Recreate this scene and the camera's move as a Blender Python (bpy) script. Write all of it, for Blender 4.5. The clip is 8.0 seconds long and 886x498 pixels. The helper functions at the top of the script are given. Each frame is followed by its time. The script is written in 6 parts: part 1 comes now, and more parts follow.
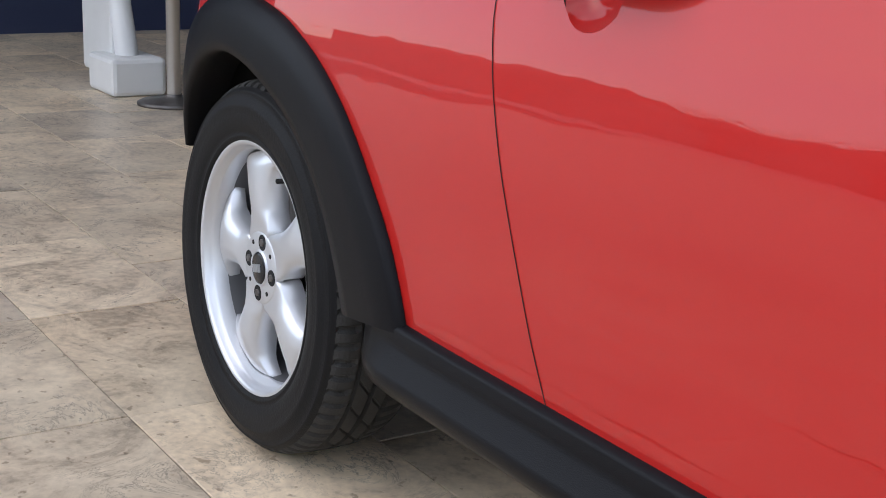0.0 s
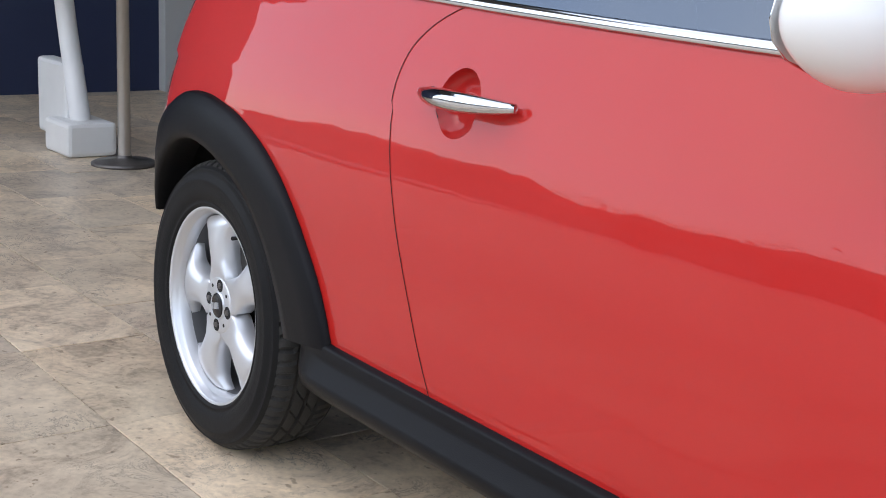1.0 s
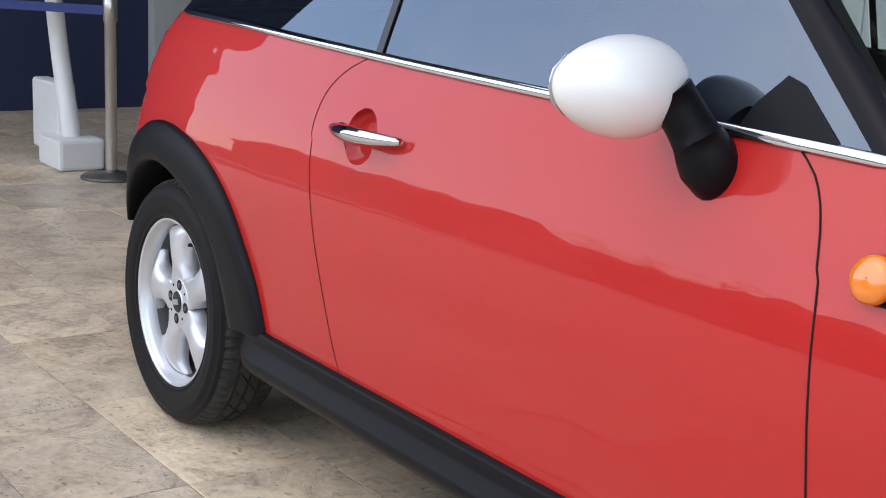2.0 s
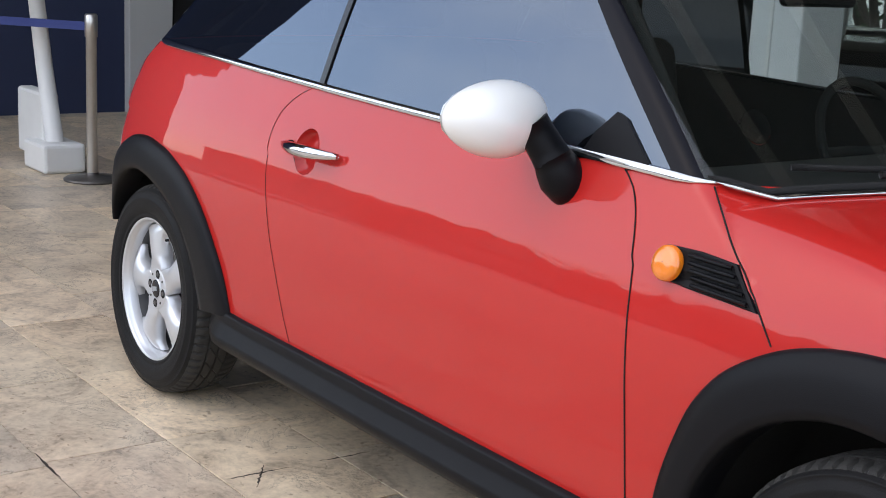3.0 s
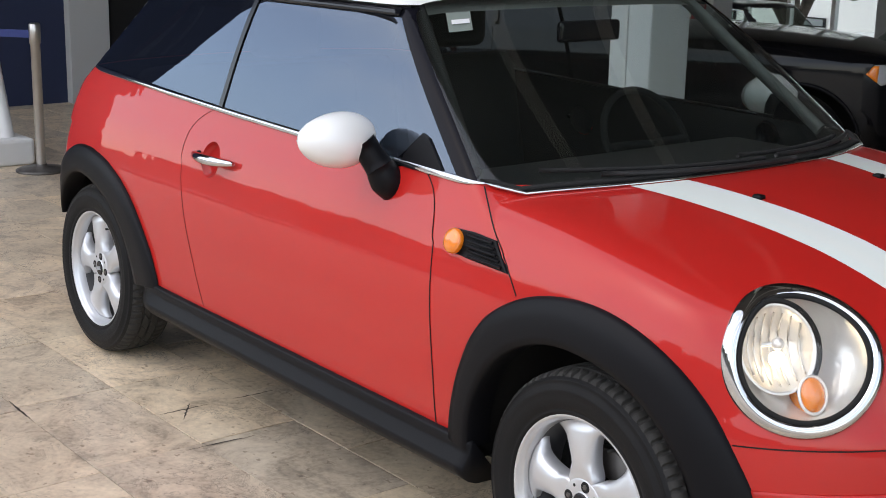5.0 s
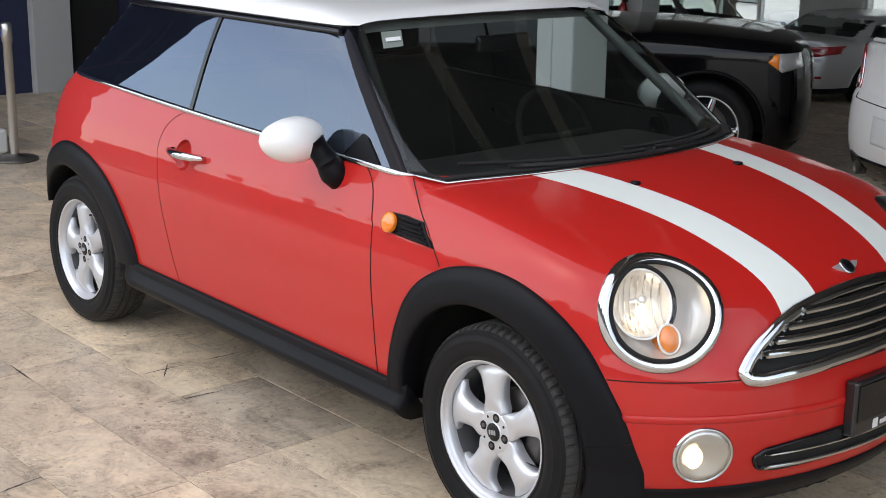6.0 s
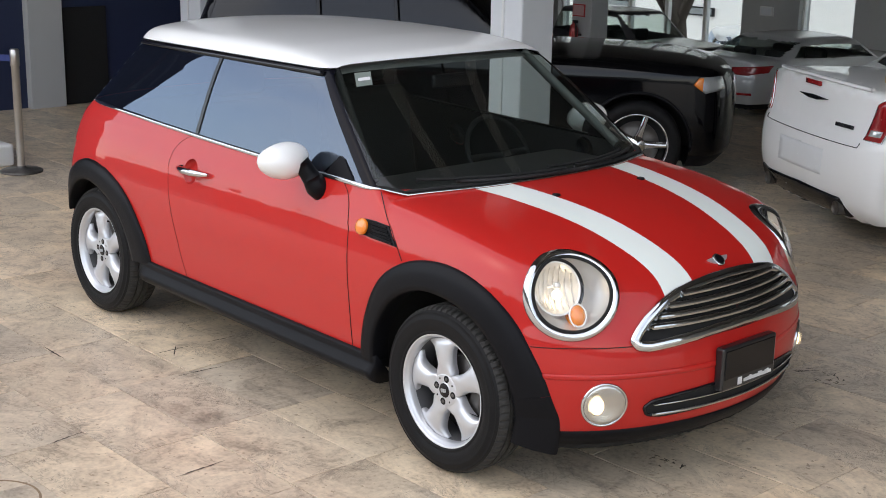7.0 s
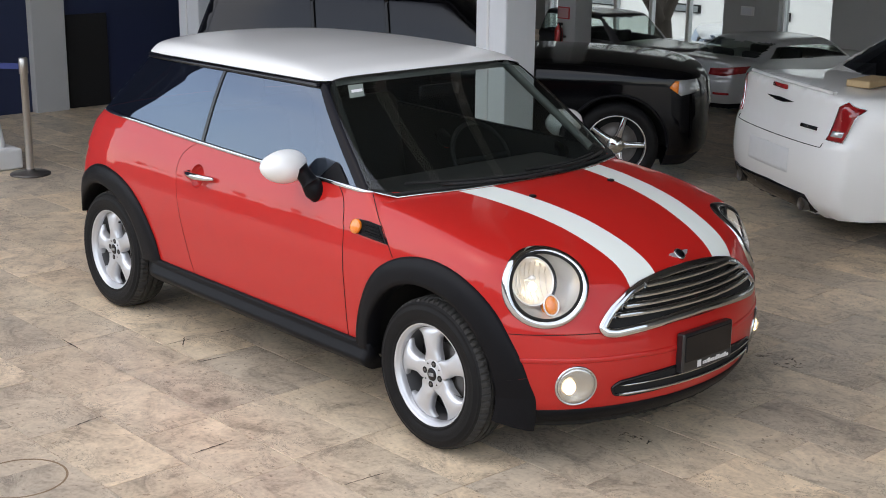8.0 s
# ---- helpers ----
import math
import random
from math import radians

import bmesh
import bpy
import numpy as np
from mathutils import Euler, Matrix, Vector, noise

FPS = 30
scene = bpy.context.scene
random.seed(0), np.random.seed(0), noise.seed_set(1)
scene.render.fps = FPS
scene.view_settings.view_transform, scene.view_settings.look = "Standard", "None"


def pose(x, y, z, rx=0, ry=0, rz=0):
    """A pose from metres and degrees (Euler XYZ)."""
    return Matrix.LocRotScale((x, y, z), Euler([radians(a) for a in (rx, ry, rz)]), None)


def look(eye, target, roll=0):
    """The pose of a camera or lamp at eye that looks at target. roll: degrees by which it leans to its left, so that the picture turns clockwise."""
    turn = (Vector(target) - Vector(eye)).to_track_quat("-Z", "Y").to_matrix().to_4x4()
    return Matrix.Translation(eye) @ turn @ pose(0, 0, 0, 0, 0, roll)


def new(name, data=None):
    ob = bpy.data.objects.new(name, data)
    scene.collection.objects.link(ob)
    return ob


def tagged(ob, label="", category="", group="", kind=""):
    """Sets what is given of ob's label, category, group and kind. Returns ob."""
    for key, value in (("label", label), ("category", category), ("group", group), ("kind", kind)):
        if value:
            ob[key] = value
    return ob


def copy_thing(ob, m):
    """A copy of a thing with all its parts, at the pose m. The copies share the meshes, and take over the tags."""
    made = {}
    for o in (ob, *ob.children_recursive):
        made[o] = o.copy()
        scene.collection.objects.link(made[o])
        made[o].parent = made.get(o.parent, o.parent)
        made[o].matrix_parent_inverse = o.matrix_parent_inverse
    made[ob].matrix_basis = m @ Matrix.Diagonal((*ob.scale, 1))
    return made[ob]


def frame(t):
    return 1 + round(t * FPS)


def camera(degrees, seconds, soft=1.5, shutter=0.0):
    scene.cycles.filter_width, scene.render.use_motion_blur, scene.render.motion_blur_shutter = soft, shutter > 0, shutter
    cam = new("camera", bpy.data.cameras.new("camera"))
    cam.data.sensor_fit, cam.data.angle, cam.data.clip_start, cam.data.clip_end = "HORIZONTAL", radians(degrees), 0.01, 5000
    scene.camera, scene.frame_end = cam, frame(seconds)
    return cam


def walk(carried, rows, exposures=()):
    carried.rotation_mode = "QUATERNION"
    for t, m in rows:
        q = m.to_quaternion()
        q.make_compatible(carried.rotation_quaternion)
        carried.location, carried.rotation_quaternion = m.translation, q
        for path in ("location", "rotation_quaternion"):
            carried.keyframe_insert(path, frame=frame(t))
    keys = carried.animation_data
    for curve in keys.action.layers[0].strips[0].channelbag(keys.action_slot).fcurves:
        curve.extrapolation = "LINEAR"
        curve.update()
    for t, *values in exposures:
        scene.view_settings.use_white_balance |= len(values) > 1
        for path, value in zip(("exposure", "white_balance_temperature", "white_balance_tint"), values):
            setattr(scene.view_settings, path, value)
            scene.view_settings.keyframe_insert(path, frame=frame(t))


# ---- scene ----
cam = camera(36.00, 8.0, soft=0.95)
ROWS = [
    (0.00, 1.937, -1.690, 0.910, 75.05, -2.06, 57.90),
    (0.50, 2.243, -1.908, 1.022, 75.77, -2.08, 55.32),
    (1.00, 2.490, -2.007, 1.067, 77.11, -2.27, 55.01),
    (1.50, 2.723, -2.049, 1.118, 77.50, -2.31, 55.26),
    (3.00, 3.545, -2.415, 1.302, 77.54, -2.71, 53.92),
    (3.50, 3.754, -2.500, 1.370, 77.04, -2.11, 53.44),
    (4.00, 3.994, -2.601, 1.442, 76.74, -1.78, 52.78),
    (4.50, 4.208, -2.685, 1.500, 76.51, -1.51, 52.31),
    (6.00, 5.028, -3.205, 1.769, 74.97, -0.78, 49.39),
    (6.50, 5.379, -3.522, 1.873, 75.16, -0.94, 48.47),
    (7.00, 5.812, -3.857, 2.018, 75.20, -0.96, 47.99),
    (7.50, 6.183, -4.156, 2.153, 75.03, -0.74, 47.77),
    (8.00, 6.181, -4.157, 2.153, 74.99, -0.60, 47.61),
]
walk(cam, [(t, pose(x, y, z, rx, ry, rz)) for t, x, y, z, rx, ry, rz in ROWS],
     [(0.0, 1.02, 6450, 10), (1.5, 1.12, 6450, 10), (3.0, 1.13, 6600, 10), (4.0, 1.06, 6750, 10), (6.0, 1.14, 6900, 10), (8.0, 1.10, 6900, 10)])
# ---- light ----
world = bpy.data.worlds.new("world")
scene.world = world
world.use_nodes = True
SUN_UP, SUN_TURN = radians(48), radians(200)
wn = world.node_tree
sky = wn.nodes.new("ShaderNodeTexSky")
sky.sky_type, sky.sun_disc = "NISHITA", False
sky.sun_elevation, sky.sun_rotation = SUN_UP, SUN_TURN
sky.dust_density, sky.ozone_density = 1.0, 2.0
cloud_at, cloud = wn.nodes.new("ShaderNodeTexCoord"), wn.nodes.new("ShaderNodeTexNoise")
cloud.inputs["Scale"].default_value, cloud.inputs["Detail"].default_value, cloud.inputs["Distortion"].default_value = 2.6, 7.0, 0.4
cloud_ramp, cloud_mix = wn.nodes.new("ShaderNodeValToRGB"), wn.nodes.new("ShaderNodeMix")
cloud_ramp.color_ramp.elements[0].position, cloud_ramp.color_ramp.elements[1].position = 0.46, 0.70
cloud_ramp.color_ramp.elements[0].color, cloud_ramp.color_ramp.elements[1].color = (0.15, 0.15, 0.15, 1), (0.75, 0.75, 0.75, 1)
cloud_mix.data_type = "RGBA"
cloud_mix.inputs["B"].default_value = (7.8, 7.9, 8.2, 1)
wn.links.new(cloud_at.outputs["Generated"], cloud.inputs["Vector"])
wn.links.new(cloud.outputs["Fac"], cloud_ramp.inputs[0])
wn.links.new(cloud_ramp.outputs[0], cloud_mix.inputs["Factor"])
wn.links.new(sky.outputs[0], cloud_mix.inputs["A"])
wn.links.new(cloud_mix.outputs["Result"], wn.nodes["Background"].inputs[0])
wn.nodes["Background"].inputs[1].default_value = 0.15
sun = new("sun", bpy.data.lights.new("sun", "SUN"))
sun.data.energy, sun.data.angle, sun.data.color = 0.6, radians(176), (1.0, 0.96, 0.9)
sun.matrix_world = look((0, 0, 0), (-math.sin(SUN_TURN) * math.cos(SUN_UP), -math.cos(SUN_TURN) * math.cos(SUN_UP), -math.sin(SUN_UP)))


# ---- materials ----
def mat(name, color, rough=0.5, metal=0.0, vary=0.0, scale=8.0, bump=0.0, fine=120.0, coat=0.0, spec=0.5, tint=None, random_vary=0.0):
    """A principled material: colour varied at two scales, roughness varied, fine relief."""
    m = bpy.data.materials.new(name)
    m.use_nodes = True
    nt = m.node_tree
    b = nt.nodes["Principled BSDF"]
    b.inputs["Base Color"].default_value = (*color, 1)
    b.inputs["Roughness"].default_value = rough
    b.inputs["Metallic"].default_value = metal
    b.inputs["Coat Weight"].default_value = coat
    b.inputs["Coat Roughness"].default_value = 0.008
    b.inputs["Specular IOR Level"].default_value = spec
    m.diffuse_color = (*color, 1)
    if vary or bump:
        tc = nt.nodes.new("ShaderNodeTexCoord")
        big, small = nt.nodes.new("ShaderNodeTexNoise"), nt.nodes.new("ShaderNodeTexNoise")
        big.inputs["Scale"].default_value, small.inputs["Scale"].default_value = scale, fine
        big.inputs["Detail"].default_value = 6
        for n in (big, small):
            nt.links.new(tc.outputs["Object"], n.inputs["Vector"])
    if vary:
        mix, ramp = nt.nodes.new("ShaderNodeMix"), nt.nodes.new("ShaderNodeMath")
        mix.data_type = "RGBA"
        other = tint or tuple(c * (1 - vary) for c in color)
        mix.inputs["A"].default_value, mix.inputs["B"].default_value = (*color, 1), (*other, 1)
        ramp.operation = "MULTIPLY"
        ramp.inputs[1].default_value = 0.9
        nt.links.new(big.outputs["Fac"], ramp.inputs[0])
        nt.links.new(ramp.outputs[0], mix.inputs["Factor"])
        nt.links.new(mix.outputs["Result"], b.inputs["Base Color"])
        rr = nt.nodes.new("ShaderNodeMapRange")
        rr.inputs["To Min"].default_value, rr.inputs["To Max"].default_value = max(0, rough - 0.12 * vary - 0.02), min(1, rough + 0.15 * vary + 0.02)
        nt.links.new(small.outputs["Fac"], rr.inputs["Value"])
        nt.links.new(rr.outputs[0], b.inputs["Roughness"])
    if bump:
        bn = nt.nodes.new("ShaderNodeBump")
        bn.inputs["Strength"].default_value, bn.inputs["Distance"].default_value = bump, 0.002
        nt.links.new(small.outputs["Fac"], bn.inputs["Height"])
        nt.links.new(bn.outputs[0], b.inputs["Normal"])
    return m


def glass(name, color, clear=0.7, rough=0.0, ior=1.5, sheen=(1, 1, 1), film=(0.01, 0.01, 0.012)):
    """A thin tinted pane: clear by the given share, with a mirror-like gloss that grows with the angle."""
    m = bpy.data.materials.new(name)
    m.use_nodes = True
    nt = m.node_tree
    nt.nodes.remove(nt.nodes["Principled BSDF"])
    out = nt.nodes["Material Output"]
    clr, dark, gl = nt.nodes.new("ShaderNodeBsdfTransparent"), nt.nodes.new("ShaderNodeBsdfDiffuse"), nt.nodes.new("ShaderNodeBsdfGlossy")
    clr.inputs[0].default_value, dark.inputs[0].default_value = (*color, 1), (*film, 1)
    gl.inputs[0].default_value = (*sheen, 1)
    gl.inputs["Roughness"].default_value = rough
    f0 = ((ior - 1) / (ior + 1)) ** 2
    lw, po, fr = nt.nodes.new("ShaderNodeLayerWeight"), nt.nodes.new("ShaderNodeMath"), nt.nodes.new("ShaderNodeMapRange")
    lw.inputs["Blend"].default_value = 0.5
    po.operation = "POWER"
    po.inputs[1].default_value = 5.0
    fr.inputs["To Min"].default_value, fr.inputs["To Max"].default_value = f0, 1.0
    nt.links.new(lw.outputs["Facing"], po.inputs[0])
    nt.links.new(po.outputs[0], fr.inputs["Value"])
    a, b = nt.nodes.new("ShaderNodeMixShader"), nt.nodes.new("ShaderNodeMixShader")
    a.inputs[0].default_value = clear
    nt.links.new(dark.outputs[0], a.inputs[1])
    nt.links.new(clr.outputs[0], a.inputs[2])
    nt.links.new(fr.outputs[0], b.inputs[0])
    nt.links.new(a.outputs[0], b.inputs[1])
    nt.links.new(gl.outputs[0], b.inputs[2])
    nt.links.new(b.outputs[0], out.inputs[0])
    m.diffuse_color = (*color, 0.4)
    return m


def glow(name, color, strength):
    m = bpy.data.materials.new(name)
    m.use_nodes = True
    b = m.node_tree.nodes["Principled BSDF"]
    b.inputs["Base Color"].default_value = (*color, 1)
    b.inputs["Emission Color"].default_value, b.inputs["Emission Strength"].default_value = (*color, 1), strength
    return m


def travertine():
    """Polished travertine: a cream ground, grey-brown bands along the slab, small dark pits, each slab a little different."""
    m = bpy.data.materials.new("travertine")
    m.use_nodes = True
    nt = m.node_tree
    b = nt.nodes["Principled BSDF"]
    tc, oi = nt.nodes.new("ShaderNodeTexCoord"), nt.nodes.new("ShaderNodeObjectInfo")
    geo = nt.nodes.new("ShaderNodeNewGeometry")
    shift = nt.nodes.new("ShaderNodeVectorMath")
    shift.operation = "MULTIPLY_ADD"
    ri = nt.nodes.new("ShaderNodeMath")
    ri.operation = "ADD"
    nt.links.new(oi.outputs["Random"], ri.inputs[0])
    nt.links.new(geo.outputs["Random Per Island"], ri.inputs[1])
    cmb = nt.nodes.new("ShaderNodeCombineXYZ")
    for k in range(3):
        nt.links.new(ri.outputs[0], cmb.inputs[k])
    shift.inputs[1].default_value = (17.0, 31.0, 5.0)
    nt.links.new(cmb.outputs[0], shift.inputs[0])
    nt.links.new(geo.outputs["Position"], shift.inputs[2])
    st = nt.nodes.new("ShaderNodeMapping")
    st.inputs["Scale"].default_value = (2.9, 3.5, 1)
    nt.links.new(shift.outputs[0], st.inputs["Vector"])
    bands, cloud, pits, grain, mask = (nt.nodes.new("ShaderNodeTexNoise") for _ in range(5))
    for n, s, d, v in ((bands, 1.5, 12, st.outputs[0]), (cloud, 1.7, 6, shift.outputs[0]), (pits, 13.0, 5, st.outputs[0]), (grain, 55.0, 5, shift.outputs[0]), (mask, 2.8, 4, shift.outputs[0])):
        n.inputs["Scale"].default_value, n.inputs["Detail"].default_value = s, d
        nt.links.new(v, n.inputs["Vector"])
    bands.inputs["Distortion"].default_value = 1.1
    bands.inputs["Roughness"].default_value = 0.72
    r1 = nt.nodes.new("ShaderNodeValToRGB")
    e = r1.color_ramp.elements
    e[0].position, e[0].color = 0.31, (0.30, 0.255, 0.20, 1)
    e[1].position, e[1].color = 0.68, (0.80, 0.70, 0.56, 1)
    for pos, col in ((0.41, (0.47, 0.40, 0.315, 1)), (0.47, (0.585, 0.50, 0.395, 1)), (0.56, (0.69, 0.60, 0.475, 1))):
        x = e.new(pos)
        x.color = col
    fine_mix = nt.nodes.new("ShaderNodeMath")
    fine_mix.operation = "MULTIPLY_ADD"
    fine_mix.inputs[1].default_value = 0.32
    half = nt.nodes.new("ShaderNodeMath")
    half.operation = "SUBTRACT"
    half.inputs[1].default_value = 0.155
    nt.links.new(grain.outputs["Fac"], fine_mix.inputs[0])
    nt.links.new(bands.outputs["Fac"], fine_mix.inputs[2])
    nt.links.new(fine_mix.outputs[0], half.inputs[0])
    nt.links.new(half.outputs[0], r1.inputs[0])
    r2 = nt.nodes.new("ShaderNodeValToRGB")
    r2.color_ramp.elements[0].position, r2.color_ramp.elements[0].color = 0.32, (0.80, 0.79, 0.77, 1)
    r2.color_ramp.elements[1].position, r2.color_ramp.elements[1].color = 0.62, (1.08, 1.04, 0.98, 1)
    nt.links.new(cloud.outputs["Fac"], r2.inputs[0])
    mul = nt.nodes.new("ShaderNodeMix")
    mul.data_type, mul.blend_type = "RGBA", "MULTIPLY"
    mul.inputs["Factor"].default_value = 1.0
    nt.links.new(r1.outputs[0], mul.inputs["A"])
    nt.links.new(r2.outputs[0], mul.inputs["B"])
    r3 = nt.nodes.new("ShaderNodeValToRGB")
    r3.color_ramp.elements[0].position, r3.color_ramp.elements[0].color = 0.30, (0.42, 0.37, 0.32, 1)
    r3.color_ramp.elements[1].position, r3.color_ramp.elements[1].color = 0.365, (1, 1, 1, 1)
    nt.links.new(pits.outputs["Fac"], r3.inputs[0])
    # thin broken veins and cracks
    vor, wob, vadd = nt.nodes.new("ShaderNodeTexVoronoi"), nt.nodes.new("ShaderNodeVectorMath"), nt.nodes.new("ShaderNodeVectorMath")
    vor.feature = "DISTANCE_TO_EDGE"
    vor.inputs["Scale"].default_value = 6.5
    wob.operation, vadd.operation = "SCALE", "ADD"
    wob.inputs["Scale"].default_value = 0.55
    nt.links.new(bands.outputs["Color"], wob.inputs[0])
    nt.links.new(shift.outputs[0], vadd.inputs[0])
    nt.links.new(wob.outputs[0], vadd.inputs[1])
    nt.links.new(vadd.outputs[0], vor.inputs["Vector"])
    line, keep, vein = nt.nodes.new("ShaderNodeMapRange"), nt.nodes.new("ShaderNodeMapRange"), nt.nodes.new("ShaderNodeMath")
    line.inputs["From Min"].default_value, line.inputs["From Max"].default_value = 0.0, 0.030
    line.inputs["To Min"].default_value, line.inputs["To Max"].default_value = 1.0, 0.0
    keep.inputs["From Min"].default_value, keep.inputs["From Max"].default_value = 0.47, 0.57
    vein.operation = "MULTIPLY"
    nt.links.new(vor.outputs["Distance"], line.inputs["Value"])
    nt.links.new(mask.outputs["Fac"], keep.inputs["Value"])
    nt.links.new(line.outputs[0], vein.inputs[0])
    nt.links.new(keep.outputs[0], vein.inputs[1])
    vmix = nt.nodes.new("ShaderNodeMix")
    vmix.data_type = "RGBA"
    vmix.inputs["B"].default_value = (0.17, 0.145, 0.12, 1)
    nt.links.new(vein.outputs[0], vmix.inputs["Factor"])
    nt.links.new(mul.outputs["Result"], vmix.inputs["A"])
    mul2 = nt.nodes.new("ShaderNodeMix")
    mul2.data_type, mul2.blend_type = "RGBA", "MULTIPLY"
    mul2.inputs["Factor"].default_value = 0.8
    nt.links.new(vmix.outputs["Result"], mul2.inputs["A"])
    nt.links.new(r3.outputs[0], mul2.inputs["B"])
    wrap, slab = nt.nodes.new("ShaderNodeMath"), nt.nodes.new("ShaderNodeValToRGB")
    wrap.operation = "FRACT"
    nt.links.new(ri.outputs[0], wrap.inputs[0])
    se = slab.color_ramp.elements
    se[0].position, se[0].color = 0.0, (0.78, 0.77, 0.76, 1)
    se[1].position, se[1].color = 1.0, (1.06, 1.01, 0.94, 1)
    for pos, col in ((0.22, (0.80, 0.79, 0.79, 1)), (0.45, (0.96, 0.91, 0.84, 1)), (0.75, (0.94, 0.92, 0.89, 1))):
        x = se.new(pos)
        x.color = col
    nt.links.new(wrap.outputs[0], slab.inputs[0])
    vm = nt.nodes.new("ShaderNodeVectorMath")
    vm.operation = "MULTIPLY"
    nt.links.new(mul2.outputs["Result"], vm.inputs[0])
    nt.links.new(slab.outputs[0], vm.inputs[1])
    nt.links.new(vm.outputs[0], b.inputs["Base Color"])
    rr = nt.nodes.new("ShaderNodeMapRange")
    rr.inputs["To Min"].default_value, rr.inputs["To Max"].default_value = 0.26, 0.5
    nt.links.new(bands.outputs["Fac"], rr.inputs["Value"])
    nt.links.new(rr.outputs[0], b.inputs["Roughness"])
    bn = nt.nodes.new("ShaderNodeBump")
    bn.inputs["Strength"].default_value, bn.inputs["Distance"].default_value = 0.25, 0.0015
    nt.links.new(pits.outputs["Fac"], bn.inputs["Height"])
    nt.links.new(bn.outputs[0], b.inputs["Normal"])
    m.diffuse_color = (0.4, 0.35, 0.3, 1)
    return m


RED = mat("red_paint", (0.46, 0.014, 0.011), 0.5, 0.0, 0.06, 3.0, 0.0, 400, coat=0.72, spec=0.15, tint=(0.42, 0.012, 0.009))
# the pressed panels are not quite even
wave, dent, wave_at = RED.node_tree.nodes.new("ShaderNodeTexNoise"), RED.node_tree.nodes.new("ShaderNodeBump"), RED.node_tree.nodes.new("ShaderNodeTexCoord")
wave.inputs["Scale"].default_value, wave.inputs["Detail"].default_value = 6.0, 2.0
dent.inputs["Strength"].default_value, dent.inputs["Distance"].default_value = 1.0, 0.0016
RED.node_tree.links.new(wave_at.outputs["Object"], wave.inputs["Vector"])
RED.node_tree.links.new(wave.outputs["Fac"], dent.inputs["Height"])
for socket in ("Normal", "Coat Normal"):
    RED.node_tree.links.new(dent.outputs[0], RED.node_tree.nodes["Principled BSDF"].inputs[socket])
WHITE = mat("white_paint", (0.83, 0.83, 0.81), 0.3, vary=0.05, scale=3, coat=0.8)
STRIPE = mat("white_vinyl_stripe", (0.79, 0.83, 0.78), 0.35, vary=0.06, scale=6, coat=0.4)
PLASTIC = mat("black_textured_plastic", (0.006, 0.006, 0.0075), 0.42, vary=0.3, scale=5, bump=0.15, fine=700, spec=0.13)
GLOSSBLACK = mat("gloss_black", (0.006, 0.006, 0.008), 0.16, vary=0.2, scale=6, spec=0.35)
RUBBER = mat("tyre_rubber", (0.006, 0.006, 0.007), 0.55, vary=0.35, scale=14, bump=0.3, fine=300, tint=(0.014, 0.0135, 0.013), spec=0.13)
TREAD = mat("dusty_tyre_tread", (0.034, 0.031, 0.027), 0.85, vary=0.5, scale=30, bump=0.4, fine=300, tint=(0.02, 0.02, 0.02))
ALLOY = mat("silver_alloy", (0.62, 0.63, 0.65), 0.36, 0.65, vary=0.12, scale=12, bump=0.03, fine=500, coat=0.3)
CHROME = mat("chrome", (0.60, 0.61, 0.62), 0.06, 1.0, vary=0.05, scale=10)
DARK = mat("dark_cavity", (0.008, 0.008, 0.008), 0.9, vary=0.3, scale=10)
STEEL = mat("worn_steel", (0.16, 0.155, 0.15), 0.45, 0.7, vary=0.4, scale=25, bump=0.1, tint=(0.09, 0.075, 0.065))
PILLAR = mat("black_pillar_film", (0.005, 0.005, 0.008), 0.14, vary=0.2, scale=6, spec=0.10)
GAP = mat("panel_gap_shadow", (0.006, 0.004, 0.004), 0.9, vary=0.2)
SCREEN = glass("windscreen_glass", (0.79, 0.85, 0.82), 0.92, ior=1.55, film=(0.018, 0.022, 0.018))
TINTED = glass("tinted_side_glass", (0.16, 0.17, 0.19), 0.80, ior=2.25, sheen=(0.68, 0.80, 0.98))
FARSIDE = glass("clear_side_glass", (0.76, 0.80, 0.79), 0.94)
LENS = glass("clear_lens", (0.97, 0.98, 0.98), 0.99)
AMBER = mat("amber_plastic", (0.85, 0.22, 0.01), 0.12, vary=0.15, scale=60, bump=0.2, fine=300, coat=1.0)
REFLECTOR = mat("lamp_reflector", (0.86, 0.82, 0.76), 0.18, 0.5, vary=0.1, scale=30, bump=0.3, fine=90)
BULB = glow("lit_bulb", (1.0, 0.84, 0.60), 2.6)
FOGREF = mat("fog_reflector_silver", (0.62, 0.60, 0.56), 0.2, 0.85, vary=0.15, scale=30, bump=0.4, fine=70)
BULBS = glow("lit_fog_bulb", (1.0, 0.78, 0.48), 1.5)
CABIN = mat("cabin_cloth", (0.018, 0.018, 0.019), 0.85, vary=0.4, scale=20, bump=0.4, fine=500)
DASH = mat("dashboard_plastic", (0.014, 0.014, 0.0145), 0.6, vary=0.3, scale=12, bump=0.3, fine=600)
PLATEMAT = mat("plate_black", (0.012, 0.012, 0.013), 0.3, vary=0.2, scale=20, coat=0.3)
PRINT = mat("white_print", (0.75, 0.75, 0.75), 0.5, vary=0.1)
STICKERM = mat("grey_sticker", (0.20, 0.235, 0.21), 0.6, vary=0.2, scale=40)
TILE = travertine()
